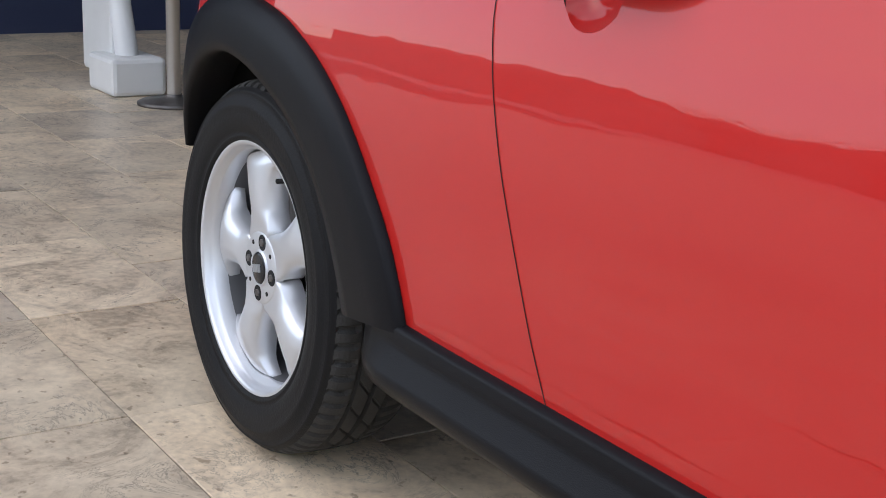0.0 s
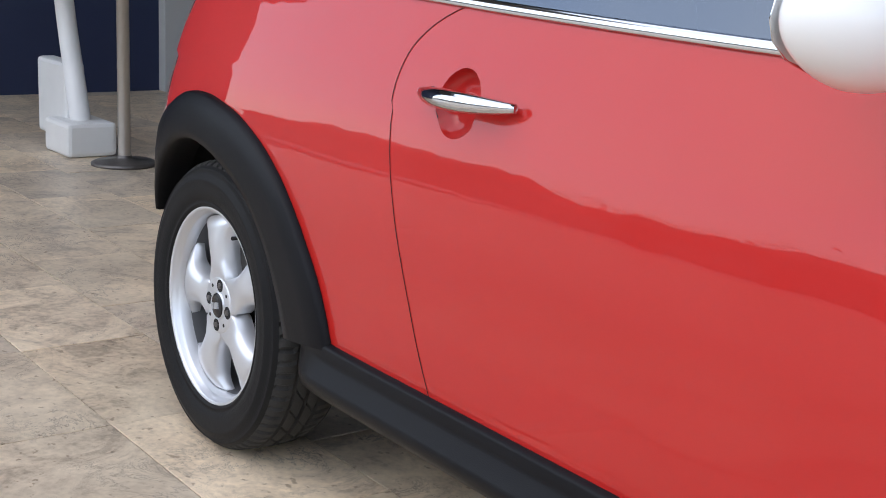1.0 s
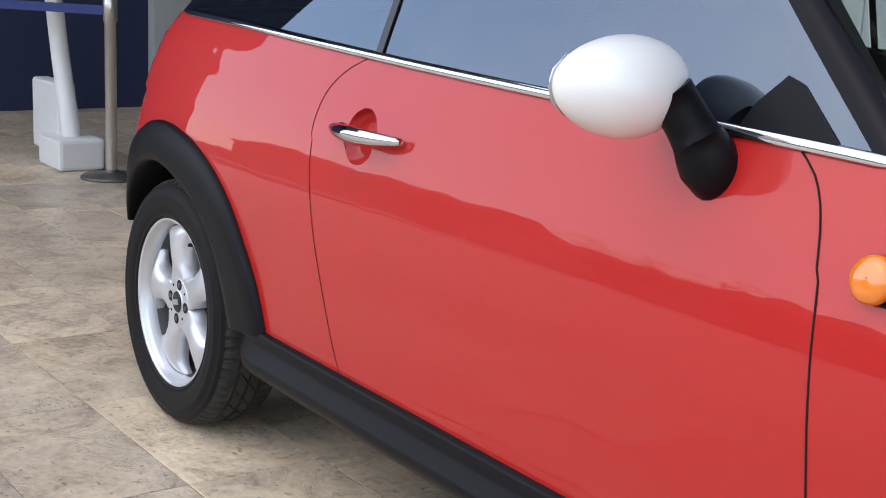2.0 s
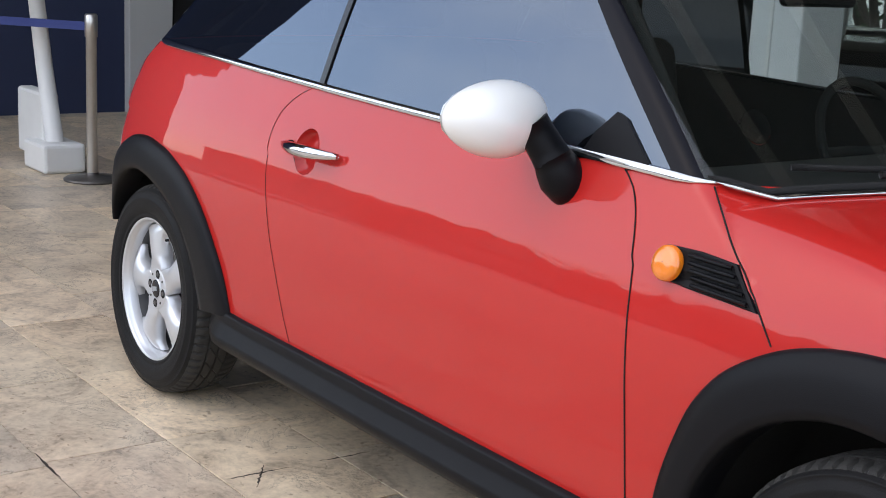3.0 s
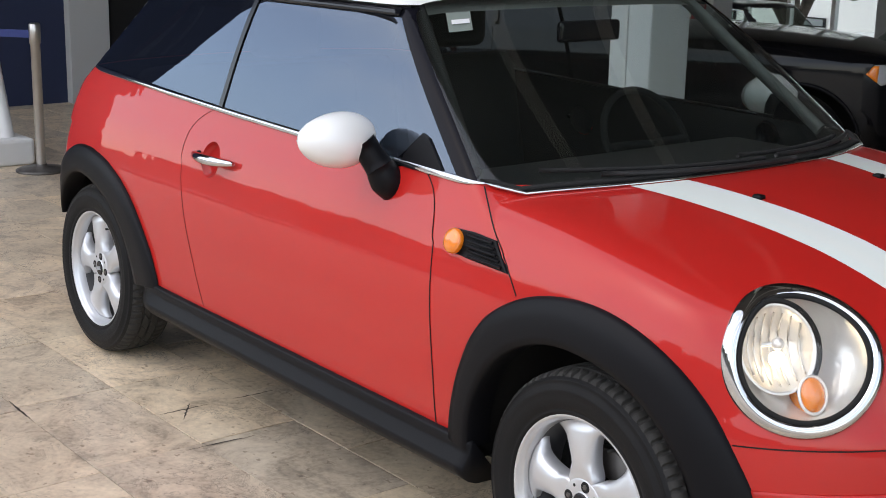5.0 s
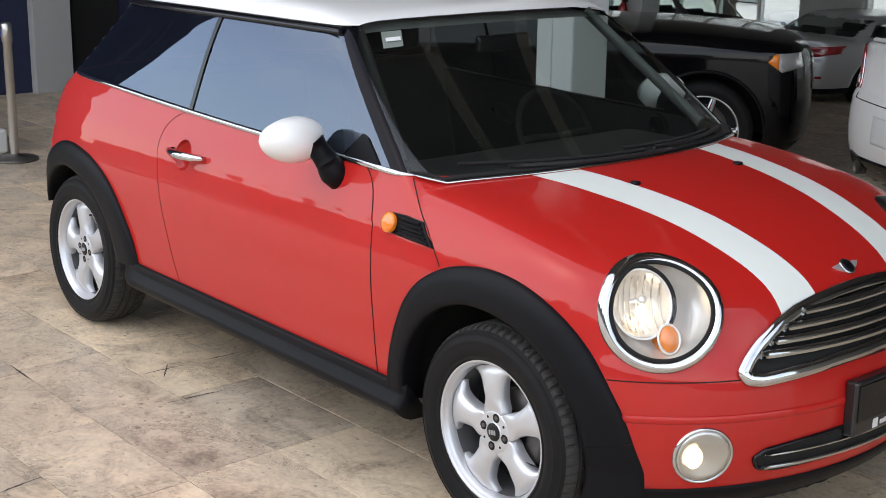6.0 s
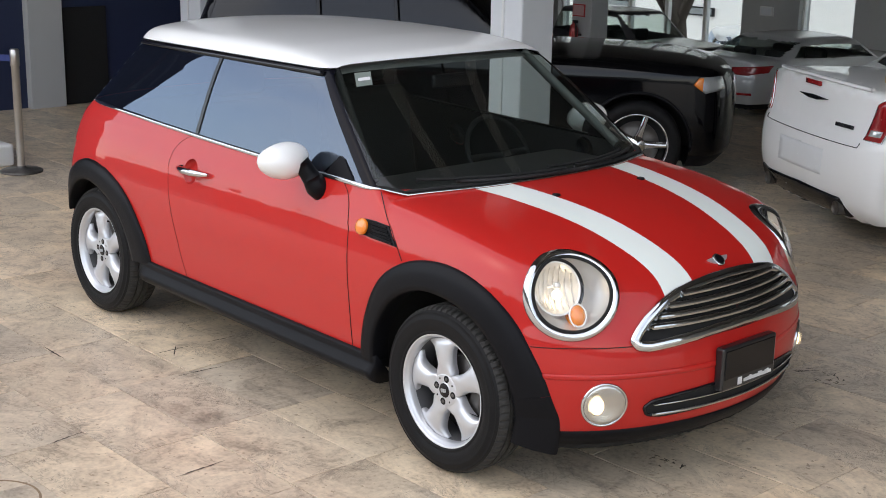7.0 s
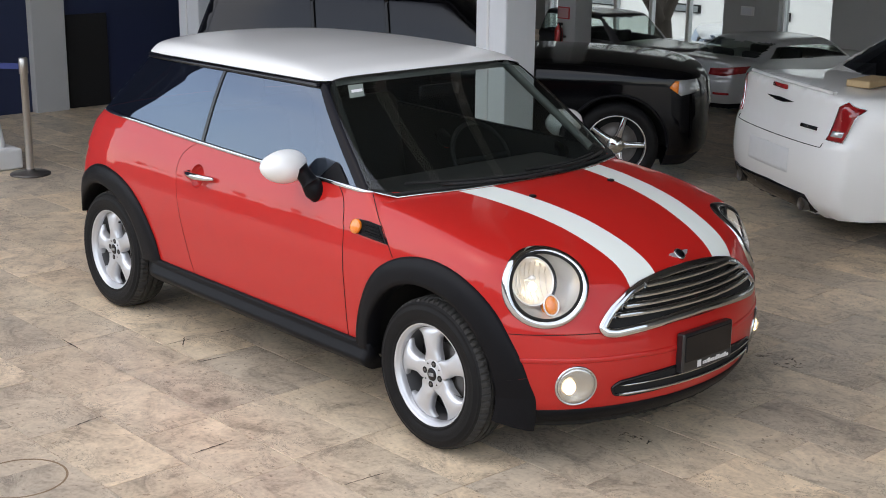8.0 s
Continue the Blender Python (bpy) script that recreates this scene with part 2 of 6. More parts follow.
GROUT = mat("grey_grout", (0.17, 0.145, 0.12), 0.9, vary=0.4, scale=10, bump=0.3)


# ---- mesh helpers ----
def finish(name, verts, faces, material, parent=None, label="", smooth=True, normals=None):
    me = bpy.data.meshes.new(name)
    me.from_pydata([tuple(map(float, v)) for v in verts], [], [tuple(map(int, f)) for f in faces])
    me.materials.append(material)
    if smooth:
        me.polygons.foreach_set("use_smooth", [True] * len(me.polygons))
    me.update()
    if normals is not None:
        me.normals_split_custom_set_from_vertices([tuple(map(float, n)) for n in normals])
    ob = new(name, me)
    ob.parent = parent
    if label:
        ob["label"] = label
    return ob


def part(name, bm, material, parent=None, label="", smooth=False):
    """One bmesh as one mesh object, under a thing or a part."""
    me = bpy.data.meshes.new(name)
    bm.to_mesh(me)
    bm.free()
    me.materials.append(material)
    if smooth:
        me.polygons.foreach_set("use_smooth", [True] * len(me.polygons))
    ob = new(name, me)
    ob.parent = parent
    if label:
        ob["label"] = label
    return ob


def thing(name, label, category, at=(0, 0, 0), turn=0.0, group=""):
    ob = new(name)
    ob.matrix_world = pose(*at, 0, 0, turn)
    ob.empty_display_size = 0.1
    return tagged(ob, label, category, group)


def box_bm(x0, x1, y0, y1, z0, z1, bevel=0.0, seg=2, bm=None):
    own = bm is None
    bm = bm or bmesh.new()
    vs = bmesh.ops.create_cube(bm, size=1.0)["verts"]
    for v in vs:
        v.co = Vector(((x0 + x1) / 2 + v.co.x * (x1 - x0), (y0 + y1) / 2 + v.co.y * (y1 - y0), (z0 + z1) / 2 + v.co.z * (z1 - z0)))
    if bevel:
        es = list({e for v in vs for e in v.link_edges})
        bmesh.ops.bevel(bm, geom=es, offset=bevel, segments=seg, profile=0.5, affect="EDGES", clamp_overlap=True)
    return bm


def grid_faces(nu, nv, wrap_u=False, wrap_v=False, flip=False):
    f = []
    for i in range(nu if wrap_u else nu - 1):
        for j in range(nv if wrap_v else nv - 1):
            a, b = i * nv + j, ((i + 1) % nu) * nv + j
            c, d = ((i + 1) % nu) * nv + (j + 1) % nv, i * nv + (j + 1) % nv
            f.append((a, d, c, b) if flip else (a, b, c, d))
    return f


def sweep(name, path, radius, material, parent=None, label="", sides=8, flat=1.0, up=None, closed=False):
    """A tube along a path; flat squeezes it along the up direction."""
    path = np.asarray(path, float)
    n = len(path)
    rad = np.broadcast_to(np.asarray(radius, float), (n,))
    if closed:
        tang = np.roll(path, -1, 0) - np.roll(path, 1, 0)
    else:
        tang = np.gradient(path, axis=0)
    tang /= np.linalg.norm(tang, axis=1)[:, None] + 1e-12
    ref = np.asarray(up if up is not None else (0.0, 0.0, 1.0), float)
    ref = np.broadcast_to(ref, (n, 3))
    a = np.cross(tang, ref)
    a /= np.linalg.norm(a, axis=1)[:, None] + 1e-12
    b = np.cross(a, tang)
    vs = []
    for k in range(n):
        for s in range(sides):
            w = 2 * math.pi * s / sides
            vs.append(path[k] + rad[k] * (math.cos(w) * a[k] + flat * math.sin(w) * b[k]))
    fs = grid_faces(n, sides, wrap_u=closed, wrap_v=True, flip=True)
    if not closed:
        fs += [tuple(range(sides)), tuple(reversed([(n - 1) * sides + s for s in range(sides)]))]
    return finish(name, vs, fs, material, parent, label)


def lathe(name, prof, material, parent=None, label="", seg=64, center=(0, 0, 0), smooth=True, close=True):
    """A profile of (radius, depth) turned round the y axis; depth runs outwards, to minus y."""
    vs, nv = [], len(prof)
    for k in range(seg):
        w = 2 * math.pi * k / seg
        for r, dpt in prof:
            vs.append((center[0] + r * math.cos(w), center[1] - dpt, center[2] + r * math.sin(w)))
    return finish(name, vs, grid_faces(seg, nv, wrap_u=True, flip=False), material, parent, label, smooth)


def curve(xs, ys):
    """A smooth curve through the given knots."""
    xs, ys = np.asarray(xs, float), np.asarray(ys, float)
    h = np.diff(xs)
    dl = np.diff(ys) / h
    m = np.zeros(len(xs))
    m[0], m[-1] = dl[0], dl[-1]
    for k in range(1, len(xs) - 1):
        m[k] = 0.0 if dl[k - 1] * dl[k] <= 0 else (h[k - 1] + h[k]) / (h[k - 1] / dl[k] + h[k] / dl[k - 1])

    def f(x):
        x = np.clip(np.asarray(x, float), xs[0], xs[-1])
        k = np.clip(np.searchsorted(xs, x) - 1, 0, len(xs) - 2)
        t = (x - xs[k]) / h[k]
        return (2 * t**3 - 3 * t**2 + 1) * ys[k] + (t**3 - 2 * t**2 + t) * h[k] * m[k] + (-2 * t**3 + 3 * t**2) * ys[k + 1] + (t**3 - t**2) * h[k] * m[k + 1]

    return f


def smax(a, b, k):
    return 0.5 * (a + b + np.sqrt((a - b) ** 2 + k * k))


class Skin:
    """The outer skin of a car, as the zero level of a function of x (ahead), y and z."""

    def __init__(self, f, axis_z, x0, x1):
        self.f, self.axis_z, self.x0, self.x1 = f, axis_z, x0, x1

    def normal(self, p):
        p = np.asarray(p, float)
        e, g = 1e-3, np.zeros_like(p)
        for k in range(3):
            d = np.zeros(3)
            d[k] = e
            q, r = p + d, p - d
            g[..., k] = self.f(q[..., 0], q[..., 1], q[..., 2]) - self.f(r[..., 0], r[..., 1], r[..., 2])
        return g / (np.linalg.norm(g, axis=-1)[..., None] + 1e-12)

    def shoot(self, o, d, far=3.0):
        """The outermost crossing along rays from inside points."""
        o, d = np.asarray(o, float), np.asarray(d, float)
        n = 48
        ts = np.linspace(0, far, n)
        last = np.zeros(o.shape[:-1])
        for t in ts:
            p = o + d * t
            last = np.where(self.f(p[..., 0], p[..., 1], p[..., 2]) < 0, t, last)
        lo, hi = last, last + far / (n - 1)
        for _ in range(17):
            mid = (lo + hi) / 2
            p = o + d * mid[..., None]
            ins = self.f(p[..., 0], p[..., 1], p[..., 2]) < 0
            lo, hi = np.where(ins, mid, lo), np.where(ins, hi, mid)
        return o + d * ((lo + hi) / 2)[..., None]

    def on_side(self, x, z, off=0.0, side=-1):
        x, z = np.broadcast_arrays(np.asarray(x, float), np.asarray(z, float))
        o = np.stack([x, np.zeros_like(x), z], -1)
        d = np.broadcast_to(np.array([0.0, side, 0.0]), o.shape)
        p = self.shoot(o, d, 1.2)
        return p + off * self.normal(p)

    def on_top(self, x, y, off=0.0):
        x, y = np.broadcast_arrays(np.asarray(x, float), np.asarray(y, float))
        o = np.stack([x, y, np.full_like(x, 0.3)], -1)
        d = np.broadcast_to(np.array([0.0, 0.0, 1.0]), o.shape)
        p = self.shoot(o, d, 1.9)
        return p + off * self.normal(p)

    def on_end(self, y, z, off=0.0, ahead=1):
        y, z = np.broadcast_arrays(np.asarray(y, float), np.asarray(z, float))
        o = np.stack([np.full_like(y, (self.x0 + self.x1) / 2), y, z], -1)
        d = np.broadcast_to(np.array([float(ahead), 0.0, 0.0]), o.shape)
        p = self.shoot(o, d, 3.2)
        return p + off * self.normal(p)

    def mesh(self, nx=128, nt=320, nf=48, nr=30):
        """Rays from the axis: rings along it, and a fan at each end. Returns points and normals on a grid."""
        rows = []
        th = np.linspace(0, 2 * np.pi, nt, endpoint=False) + 1e-4
        rad = np.stack([np.zeros(nt), np.sin(th), -np.cos(th)], -1)
        for ph in np.linspace(-np.pi / 2 + 0.02, 0, nr, endpoint=False):
            rows.append((np.tile([self.x0, 0, self.axis_z], (nt, 1)), rad * np.cos(ph) + np.array([np.sin(ph), 0, 0])))
        for x in np.linspace(self.x0, self.x1, nx):
            rows.append((np.tile([x, 0, self.axis_z], (nt, 1)), rad))
        for ph in np.linspace(np.pi / 2 - 0.02, 0, nf, endpoint=False)[::-1]:
            rows.append((np.tile([self.x1, 0, self.axis_z], (nt, 1)), rad * np.cos(ph) + np.array([np.sin(ph), 0, 0])))
        o, d = np.array([r[0] for r in rows]), np.array([r[1] for r in rows])
        p = self.shoot(o, d, 1.9)
        return p, self.normal(p)


def cut_mesh(P, N, faces, g):
    """Splits the faces that the level g = 0 crosses, so that panel edges run clean."""
    val = g(P[:, 0], P[:, 1], P[:, 2])
    val = np.where(np.abs(val) < 1e-5, 1e-5, val)
    out, edge, newp, newn = [], {}, [], []
    base = len(P)
    pos = val > 0
    for f in faces:
        s = [pos[i] for i in f]
        if all(s) or not any(s):
            out.append(f)
            continue
        a, b = [], []
        for k, i in enumerate(f):
            j = f[(k + 1) % len(f)]
            (a if pos[i] else b).append(i)
            if pos[i] != pos[j]:
                key = (min(i, j), max(i, j))
                if key not in edge:
                    w = val[i] / (val[i] - val[j])
                    edge[key] = base + len(newp)
                    newp.append(P[i] + (P[j] - P[i]) * w)
                    n = N[i] + (N[j] - N[i]) * w
                    newn.append(n / (np.linalg.norm(n) + 1e-12))
                a.append(edge[key])
                b.append(edge[key])
        for poly in (a, b):
            if len(poly) > 2:
                out.append(tuple(poly))
    if newp:
        P, N = np.vstack([P, newp]), np.vstack([N, newn])
    return P, N, out


def cut_skin(p, nrm, levels):
    P, N = p.reshape(-1, 3), nrm.reshape(-1, 3)
    faces = grid_faces(p.shape[0], p.shape[1], wrap_v=True, flip=True)
    for g in levels:
        P, N, faces = cut_mesh(P, N, faces, g)
    return P, N, faces


def split_skin(P, N, faces, classify, parts, parent):
    """Cuts the skin into panels: classify gives each face centre a key, parts say name, material, label and lift for a key."""
    cnt = np.array([len(f) for f in faces])
    flat = np.concatenate([np.array(f) for f in faces])
    own = np.repeat(np.arange(len(faces)), cnt)
    c, n = np.zeros((len(faces), 3)), np.zeros((len(faces), 3))
    np.add.at(c, own, P[flat])
    np.add.at(n, own, N[flat])
    keys = classify(c / cnt[:, None], n / cnt[:, None])
    made = {}
    for key, (name, material, label, off) in parts.items():
        sel = [faces[k] for k in np.flatnonzero(keys == key)]
        if not sel:
            continue
        used = sorted({i for f in sel for i in f})
        idx = {i: k for k, i in enumerate(used)}
        made[key] = finish(name, P[used] + off * N[used], [tuple(idx[i] for i in f) for f in sel], material, parent, label, True, N[used])
    return made, keys


# ---- the red hatchback: x ahead from its rear axle, y to its left ----
AXLE_F, AXLE_Z, TRACK = 2.467, 0.294, 0.815
side_y = curve([0.10, 0.20, 0.25, 0.32, 0.45, 0.58, 0.68, 0.76, 0.84, 0.92, 1.00, 1.10, 1.20, 1.30, 1.42],
               [0.64, 0.72, 0.795, 0.815, 0.824, 0.826, 0.820, 0.806, 0.784, 0.756, 0.730, 0.697, 0.660, 0.616, 0.55])
hood_z = curve([1.6, 2.0, 2.3, 2.5, 2.7, 2.85, 2.95, 3.03, 3.10, 3.16, 3.23], [0.966, 0.960, 0.951, 0.932, 0.897, 0.852, 0.812, 0.768, 0.70, 0.61, 0.45])
hood_c = curve([1.6, 2.0, 2.4, 2.75, 3.0], [0.03, 0.05, 0.09, 0.12, 0.15])
nose_x = curve([0.10, 0.18, 0.28, 0.42, 0.55, 0.62, 0.70, 0.78, 0.9], [3.01, 3.08, 3.14, 3.16, 3.145, 3.118, 3.092, 3.06, 2.99])
tail_x = curve([0.10, 0.25, 0.45, 0.65, 0.85, 1.00, 1.30, 1.40], [-0.46, -0.54, -0.565, -0.56, -0.50, -0.42, -0.20, -0.12])
roof_z = curve([-0.5, -0.2, 0.3, 0.8, 1.2, 1.5, 1.8], [1.333, 1.363, 1.390, 1.397, 1.391, 1.368, 1.32])


def plan_in(x):
    return 0.042 * np.clip((x - 2.35) / 0.5, 0, 2) ** 2 + 0.045 * np.clip((0.1 - x) / 0.5, 0, 2) ** 2


def lower_body(x, y, z):
    ay = np.abs(y)
    side = ay - side_y(z) + plan_in(x)
    front = x - nose_x(z) + 0.44 * ay**2 + 0.42 * ay**6
    rear = tail_x(z) + 0.20 * ay**2 + 0.30 * ay**6 - x
    return smax(smax(smax(side, z - hood_z(x) + hood_c(x) * ay**2, 0.056), front, 0.05), rear, 0.06)


def bow(z):
    """How far the windscreen curves back towards its sides; less near the roof."""
    return 0.52 - 0.27 * np.clip((z - 0.935) / 0.4, 0, 1)


def cabin_top(x, y, z):
    ay = np.abs(y)
    side = ay - side_y(z) + plan_in(x)
    rear = tail_x(z) + (0.20 + 0.45 * np.clip((z - 0.95) / 0.35, 0, 1)) * ay**2 + 0.30 * ay**6 - x
    side = side + 0.042 * np.clip((0.85 - x) / 0.8, 0, 2) ** 2 * np.clip((z - 0.93) / 0.3, 0, 1)
    screen = ((x - 2.30) + bow(z) * ay**2 + (z - 0.935) * 1.75) * 0.5
    up = smax(smax(smax(side, z - roof_z(x) + 0.056 * ay**2, 0.036), screen, 0.018), rear, 0.05)
    return np.maximum(up, 0.80 - z)


def red_car(x, y, z):
    return np.maximum(np.minimum(lower_body(x, y, z), cabin_top(x, y, z)), 0.16 - z)


skin = Skin(red_car, 0.56, 0.05, 2.50)
belt_z = curve([-0.6, 0.05, 0.53, 0.96, 1.30, 1.82, 2.05], [1.0, 0.993, 0.977, 0.963, 0.955, 0.947, 0.941])
door_back = curve([0.20, 0.36, 0.42, 0.50, 0.61, 0.70, 0.78, 0.83, 0.88, 0.92, 0.945, 0.975], [0.85, 0.796, 0.770, 0.738, 0.695, 0.661, 0.634, 0.627, 0.637, 0.670, 0.709, 0.785])
door_front = curve([0.2, 0.33, 0.45, 0.63, 0.80, 0.865, 0.911, 0.95], [1.975, 1.969, 1.960, 1.940, 1.911, 1.892, 1.864, 1.815])
fender_line = curve([0.60, 0.726, 0.772, 0.82, 0.845, 0.896, 0.942, 0.97], [2.34, 2.240, 2.199, 2.155, 2.124, 2.066, 2.012, 1.98])
SEAM = 0.548
FOG = (-0.557, 0.348)
BOWL = (0.806, 0.820, 0.054)
HEAD = Vector((2.853, -0.592, 0.710))
LAMP_A, LAMP_B = 0.163, 0.163


roof_line = curve([-0.5, -0.2, 0.1, 0.8, 1.3, 1.7], [1.285, 1.30, 1.308, 1.318, 1.319, 1.316])


def cowl_level(x, y, z):
    return np.where((x > 1.9) & (z > 0.86) & (z < 1.1), lower_body(x, y, z) - cabin_top(x, y, z), 1.0)


def pillar_x(z):
    return 0.787 + (z - 0.989) * 0.06


def head_level(x, y, z):
    best = np.full(np.shape(x), 9.0)
    for s in (1, -1):
        t = head_axes(s)
        d = np.stack([x - HEAD.x, y - HEAD.y * s, z - HEAD.z], -1)
        best = np.minimum(best, np.where((np.abs(d @ t[2]) < 0.25) & (x > 2.3), np.hypot(d @ t[0] / LAMP_A, d @ t[1] / LAMP_B) - 0.84, 9.0))
    fog = np.where(x > 2.6, np.hypot((y - FOG[0]) * 1.12, z - FOG[1]) - 0.068, 9.0)
    fog = np.minimum(fog, np.where(x > 2.6, np.hypot((y + FOG[0]) * 1.12, z - FOG[1]) - 0.068, 9.0))
    bowl = np.where((np.abs(y) > 0.6), np.hypot(x - BOWL[0], z - BOWL[1]) - BOWL[2], 9.0)
    return np.minimum(np.minimum(best, fog), bowl)


def classify(c, n):
    x, y, z = c.T
    ay = np.abs(y)
    k = np.full(len(c), 0)
    upper = z > belt_z(x)
    screen = ((x - 2.30) + bow(z) * ay**2 + (z - 0.935) * 1.75) * 0.5
    k[:] = 1                                                     # hatch and rear quarter
    k[(x > door_back(z)) & (x <= door_front(z))] = 2             # door
    k[(x > door_front(z)) & (x <= fender_line(z))] = 3           # wing
    k[x > fender_line(z)] = 4                                    # bonnet
    k[(x > 2.5) & (z < SEAM)] = 5                                # front bumper
    k[(x < 0.1) & (z < 0.40)] = 8                                # rear bumper
    glassy = upper & (x < 2.32)
    front_edge = 1.935 - (z - 0.953) * 1.19
    kk = np.full(len(c), 11)                                     # side glass
    kk[(x > front_edge) & (screen < -0.005)] = 12                # windscreen pillar
    kk[(x < 0.06 - (z - 0.98) * -0.45) | (x < -0.02)] = 13       # rear glass
    kk[screen > -0.005] = 14                                     # windscreen
    kk[(z > roof_line(x)) & (screen < -0.005)] = 15  # roof
    kk[(kk == 11) & (np.abs(x - pillar_x(z)) < 0.011)] = 16  # door pillar
    k[glassy] = kk[glassy]
    k[glassy & (cowl_level(x, y, z) < 0)] = 4
    for ax in (0.0, AXLE_F):
        k[(np.hypot(x - ax, z - AXLE_Z) < 0.40) & (ay > 0.42)] = -1
    k[(z < 0.17) | ((x > 2.5) & (z < 0.248))] = 9
    k[(z < 0.272) & (x < 2.12)] = -1
    k[head_level(x, y, z) < 0] = -1
    two = np.isin(k, (1, 2, 3, 11, 12, 16)) & (y > 0)
    k[two] += 100
    return k


def head_axes(mirror=1):
    """Across, up and out directions of a headlamp; mirror -1 for the other side."""
    out = np.array([0.80, -0.44 * mirror, 0.41])
    out /= np.linalg.norm(out)
    across = np.cross(np.array([0, 0, 1.0]), out)
    across /= np.linalg.norm(across)
    up = np.cross(out, across)
    return across, up, out


car = thing("hatchback_car", "red two-door hatchback with white roof and white bonnet stripes", "car")
pts, nrm = skin.mesh(180, 360, 56, 30)
PANELS = {
    1: ("rear_quarter_panel", RED, "", 0.0), 2: ("door_panel", RED, "", 0.0), 3: ("front_wing", RED, "", 0.0),
    4: ("bonnet", RED, "", 0.0), 5: ("front_bumper", RED, "", 0.0), 8: ("rear_bumper", RED, "", 0.0), 9: ("underbody", DARK, "black underside", 0.0),
    11: ("side_window", TINTED, "dark tinted side glass reflecting the sky", 0.0), 12: ("windscreen_pillar", PILLAR, "gloss black pillar", 0.003),
    13: ("rear_window", TINTED, "dark tinted rear glass", 0.0), 14: ("windscreen", SCREEN, "clear windscreen", 0.0),
    15: ("roof_panel", WHITE, "white painted roof", 0.012), 16: ("door_pillar", GLOSSBLACK, "gloss black pillar", 0.004),
}
for key in (1, 2, 3, 11, 12, 16):
    PANELS[key + 100] = PANELS[key]
PANELS[111] = ("side_window", FARSIDE, "clear side glass", 0.0)
def screen_level(x, y, z):
    return ((x - 2.30) + bow(z) * y**2 + (z - 0.935) * 1.75) * 0.5


LEVELS = [lambda x, y, z: z - belt_z(x), lambda x, y, z: screen_level(x, y, z) + 0.005, lambda x, y, z: x - 1.935 + (z - 0.953) * 1.19,
          lambda x, y, z: z - roof_line(x), lambda x, y, z: x - pillar_x(z) - 0.011, lambda x, y, z: x - pillar_x(z) + 0.011,
          lambda x, y, z: x - door_back(z), lambda x, y, z: x - door_front(z), lambda x, y, z: x - fender_line(z), lambda x, y, z: z - SEAM, lambda x, y, z: z - 0.272, lambda x, y, z: z - 0.248,
          lambda x, y, z: np.hypot(x, z - AXLE_Z) - 0.40, lambda x, y, z: np.hypot(x - AXLE_F, z - AXLE_Z) - 0.40, lambda x, y, z: x - 2.5, head_level, cowl_level]
cut_p, cut_n, cut_f = cut_skin(pts, nrm, LEVELS)
panels, keys = split_skin(cut_p, cut_n, cut_f, classify, PANELS, car)
for key in (11, 111, 13, 14):
    if key in panels:
        panels[key].visible_shadow = False


def gap_line(name, p, r=0.0010):
    n = skin.normal(p)
    return sweep(name, p + 0.0009 * n, r, GAP, car, sides=6, up=n)


zz = np.linspace(0.350, 0.968, 50)
for s in (-1, 1):
    gap_line("door_gap", skin.on_side(door_back(zz), zz, side=s), 0.0006)
    zf = np.linspace(0.335, 0.944, 40)
    gap_line("door_gap", skin.on_side(door_front(zf), zf, side=s), 0.0015)
    zh = np.linspace(0.73, 0.936, 30)
    gap_line("bonnet_gap", skin.on_side(fender_line(zh), zh, side=s), 0.0016)
yy = np.linspace(-0.74, 0.74, 90)
gap_line("bumper_gap", skin.on_end(yy, np.full(90, SEAM)), 0.0015)
yy = np.linspace(-0.72, 0.72, 90)
p = skin.on_end(yy, 0.450 - 0.004 * np.clip(1 - np.abs(yy) / 0.7, 0, 1))
sweep("bumper_crease", p, 0.011, RED, car, sides=10, flat=0.35, up=skin.normal(p))
# lining of the cabin, inside the skin
def lining(want, off, material, name):
    pick = np.isin(keys, want)
    sel = [f[::-1] for f, ok in zip(cut_f, pick) if ok]
    used = sorted({i for f in sel for i in f})
    idx = {i: k for k, i in enumerate(used)}
    return finish(name, cut_p[used] - off * cut_n[used], [tuple(idx[i] for i in f) for f in sel], material, car, "", True, -cut_n[used])


lining((1, 2, 3, 101, 102, 103), 0.006, CABIN, "cabin_lining")
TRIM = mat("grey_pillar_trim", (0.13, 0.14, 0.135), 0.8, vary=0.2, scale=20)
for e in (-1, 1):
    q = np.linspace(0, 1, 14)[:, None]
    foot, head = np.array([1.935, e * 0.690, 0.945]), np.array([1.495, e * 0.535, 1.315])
    # the near trim's shade is put into its colour; the far one stays grey
    sweep("pillar_trim", foot + (head - foot) * q, 0.036, TRIM if e > 0 else DARK, car, "grey inner pillar trim" if e > 0 else "inner pillar trim, painted dark for shade", 10, 0.5, (e * 0.45, 0.75, 0.5))


lining((15,), 0.03, mat("grey_headlining", (0.25, 0.25, 0.24), 0.9, vary=0.2, scale=20), "headlining")

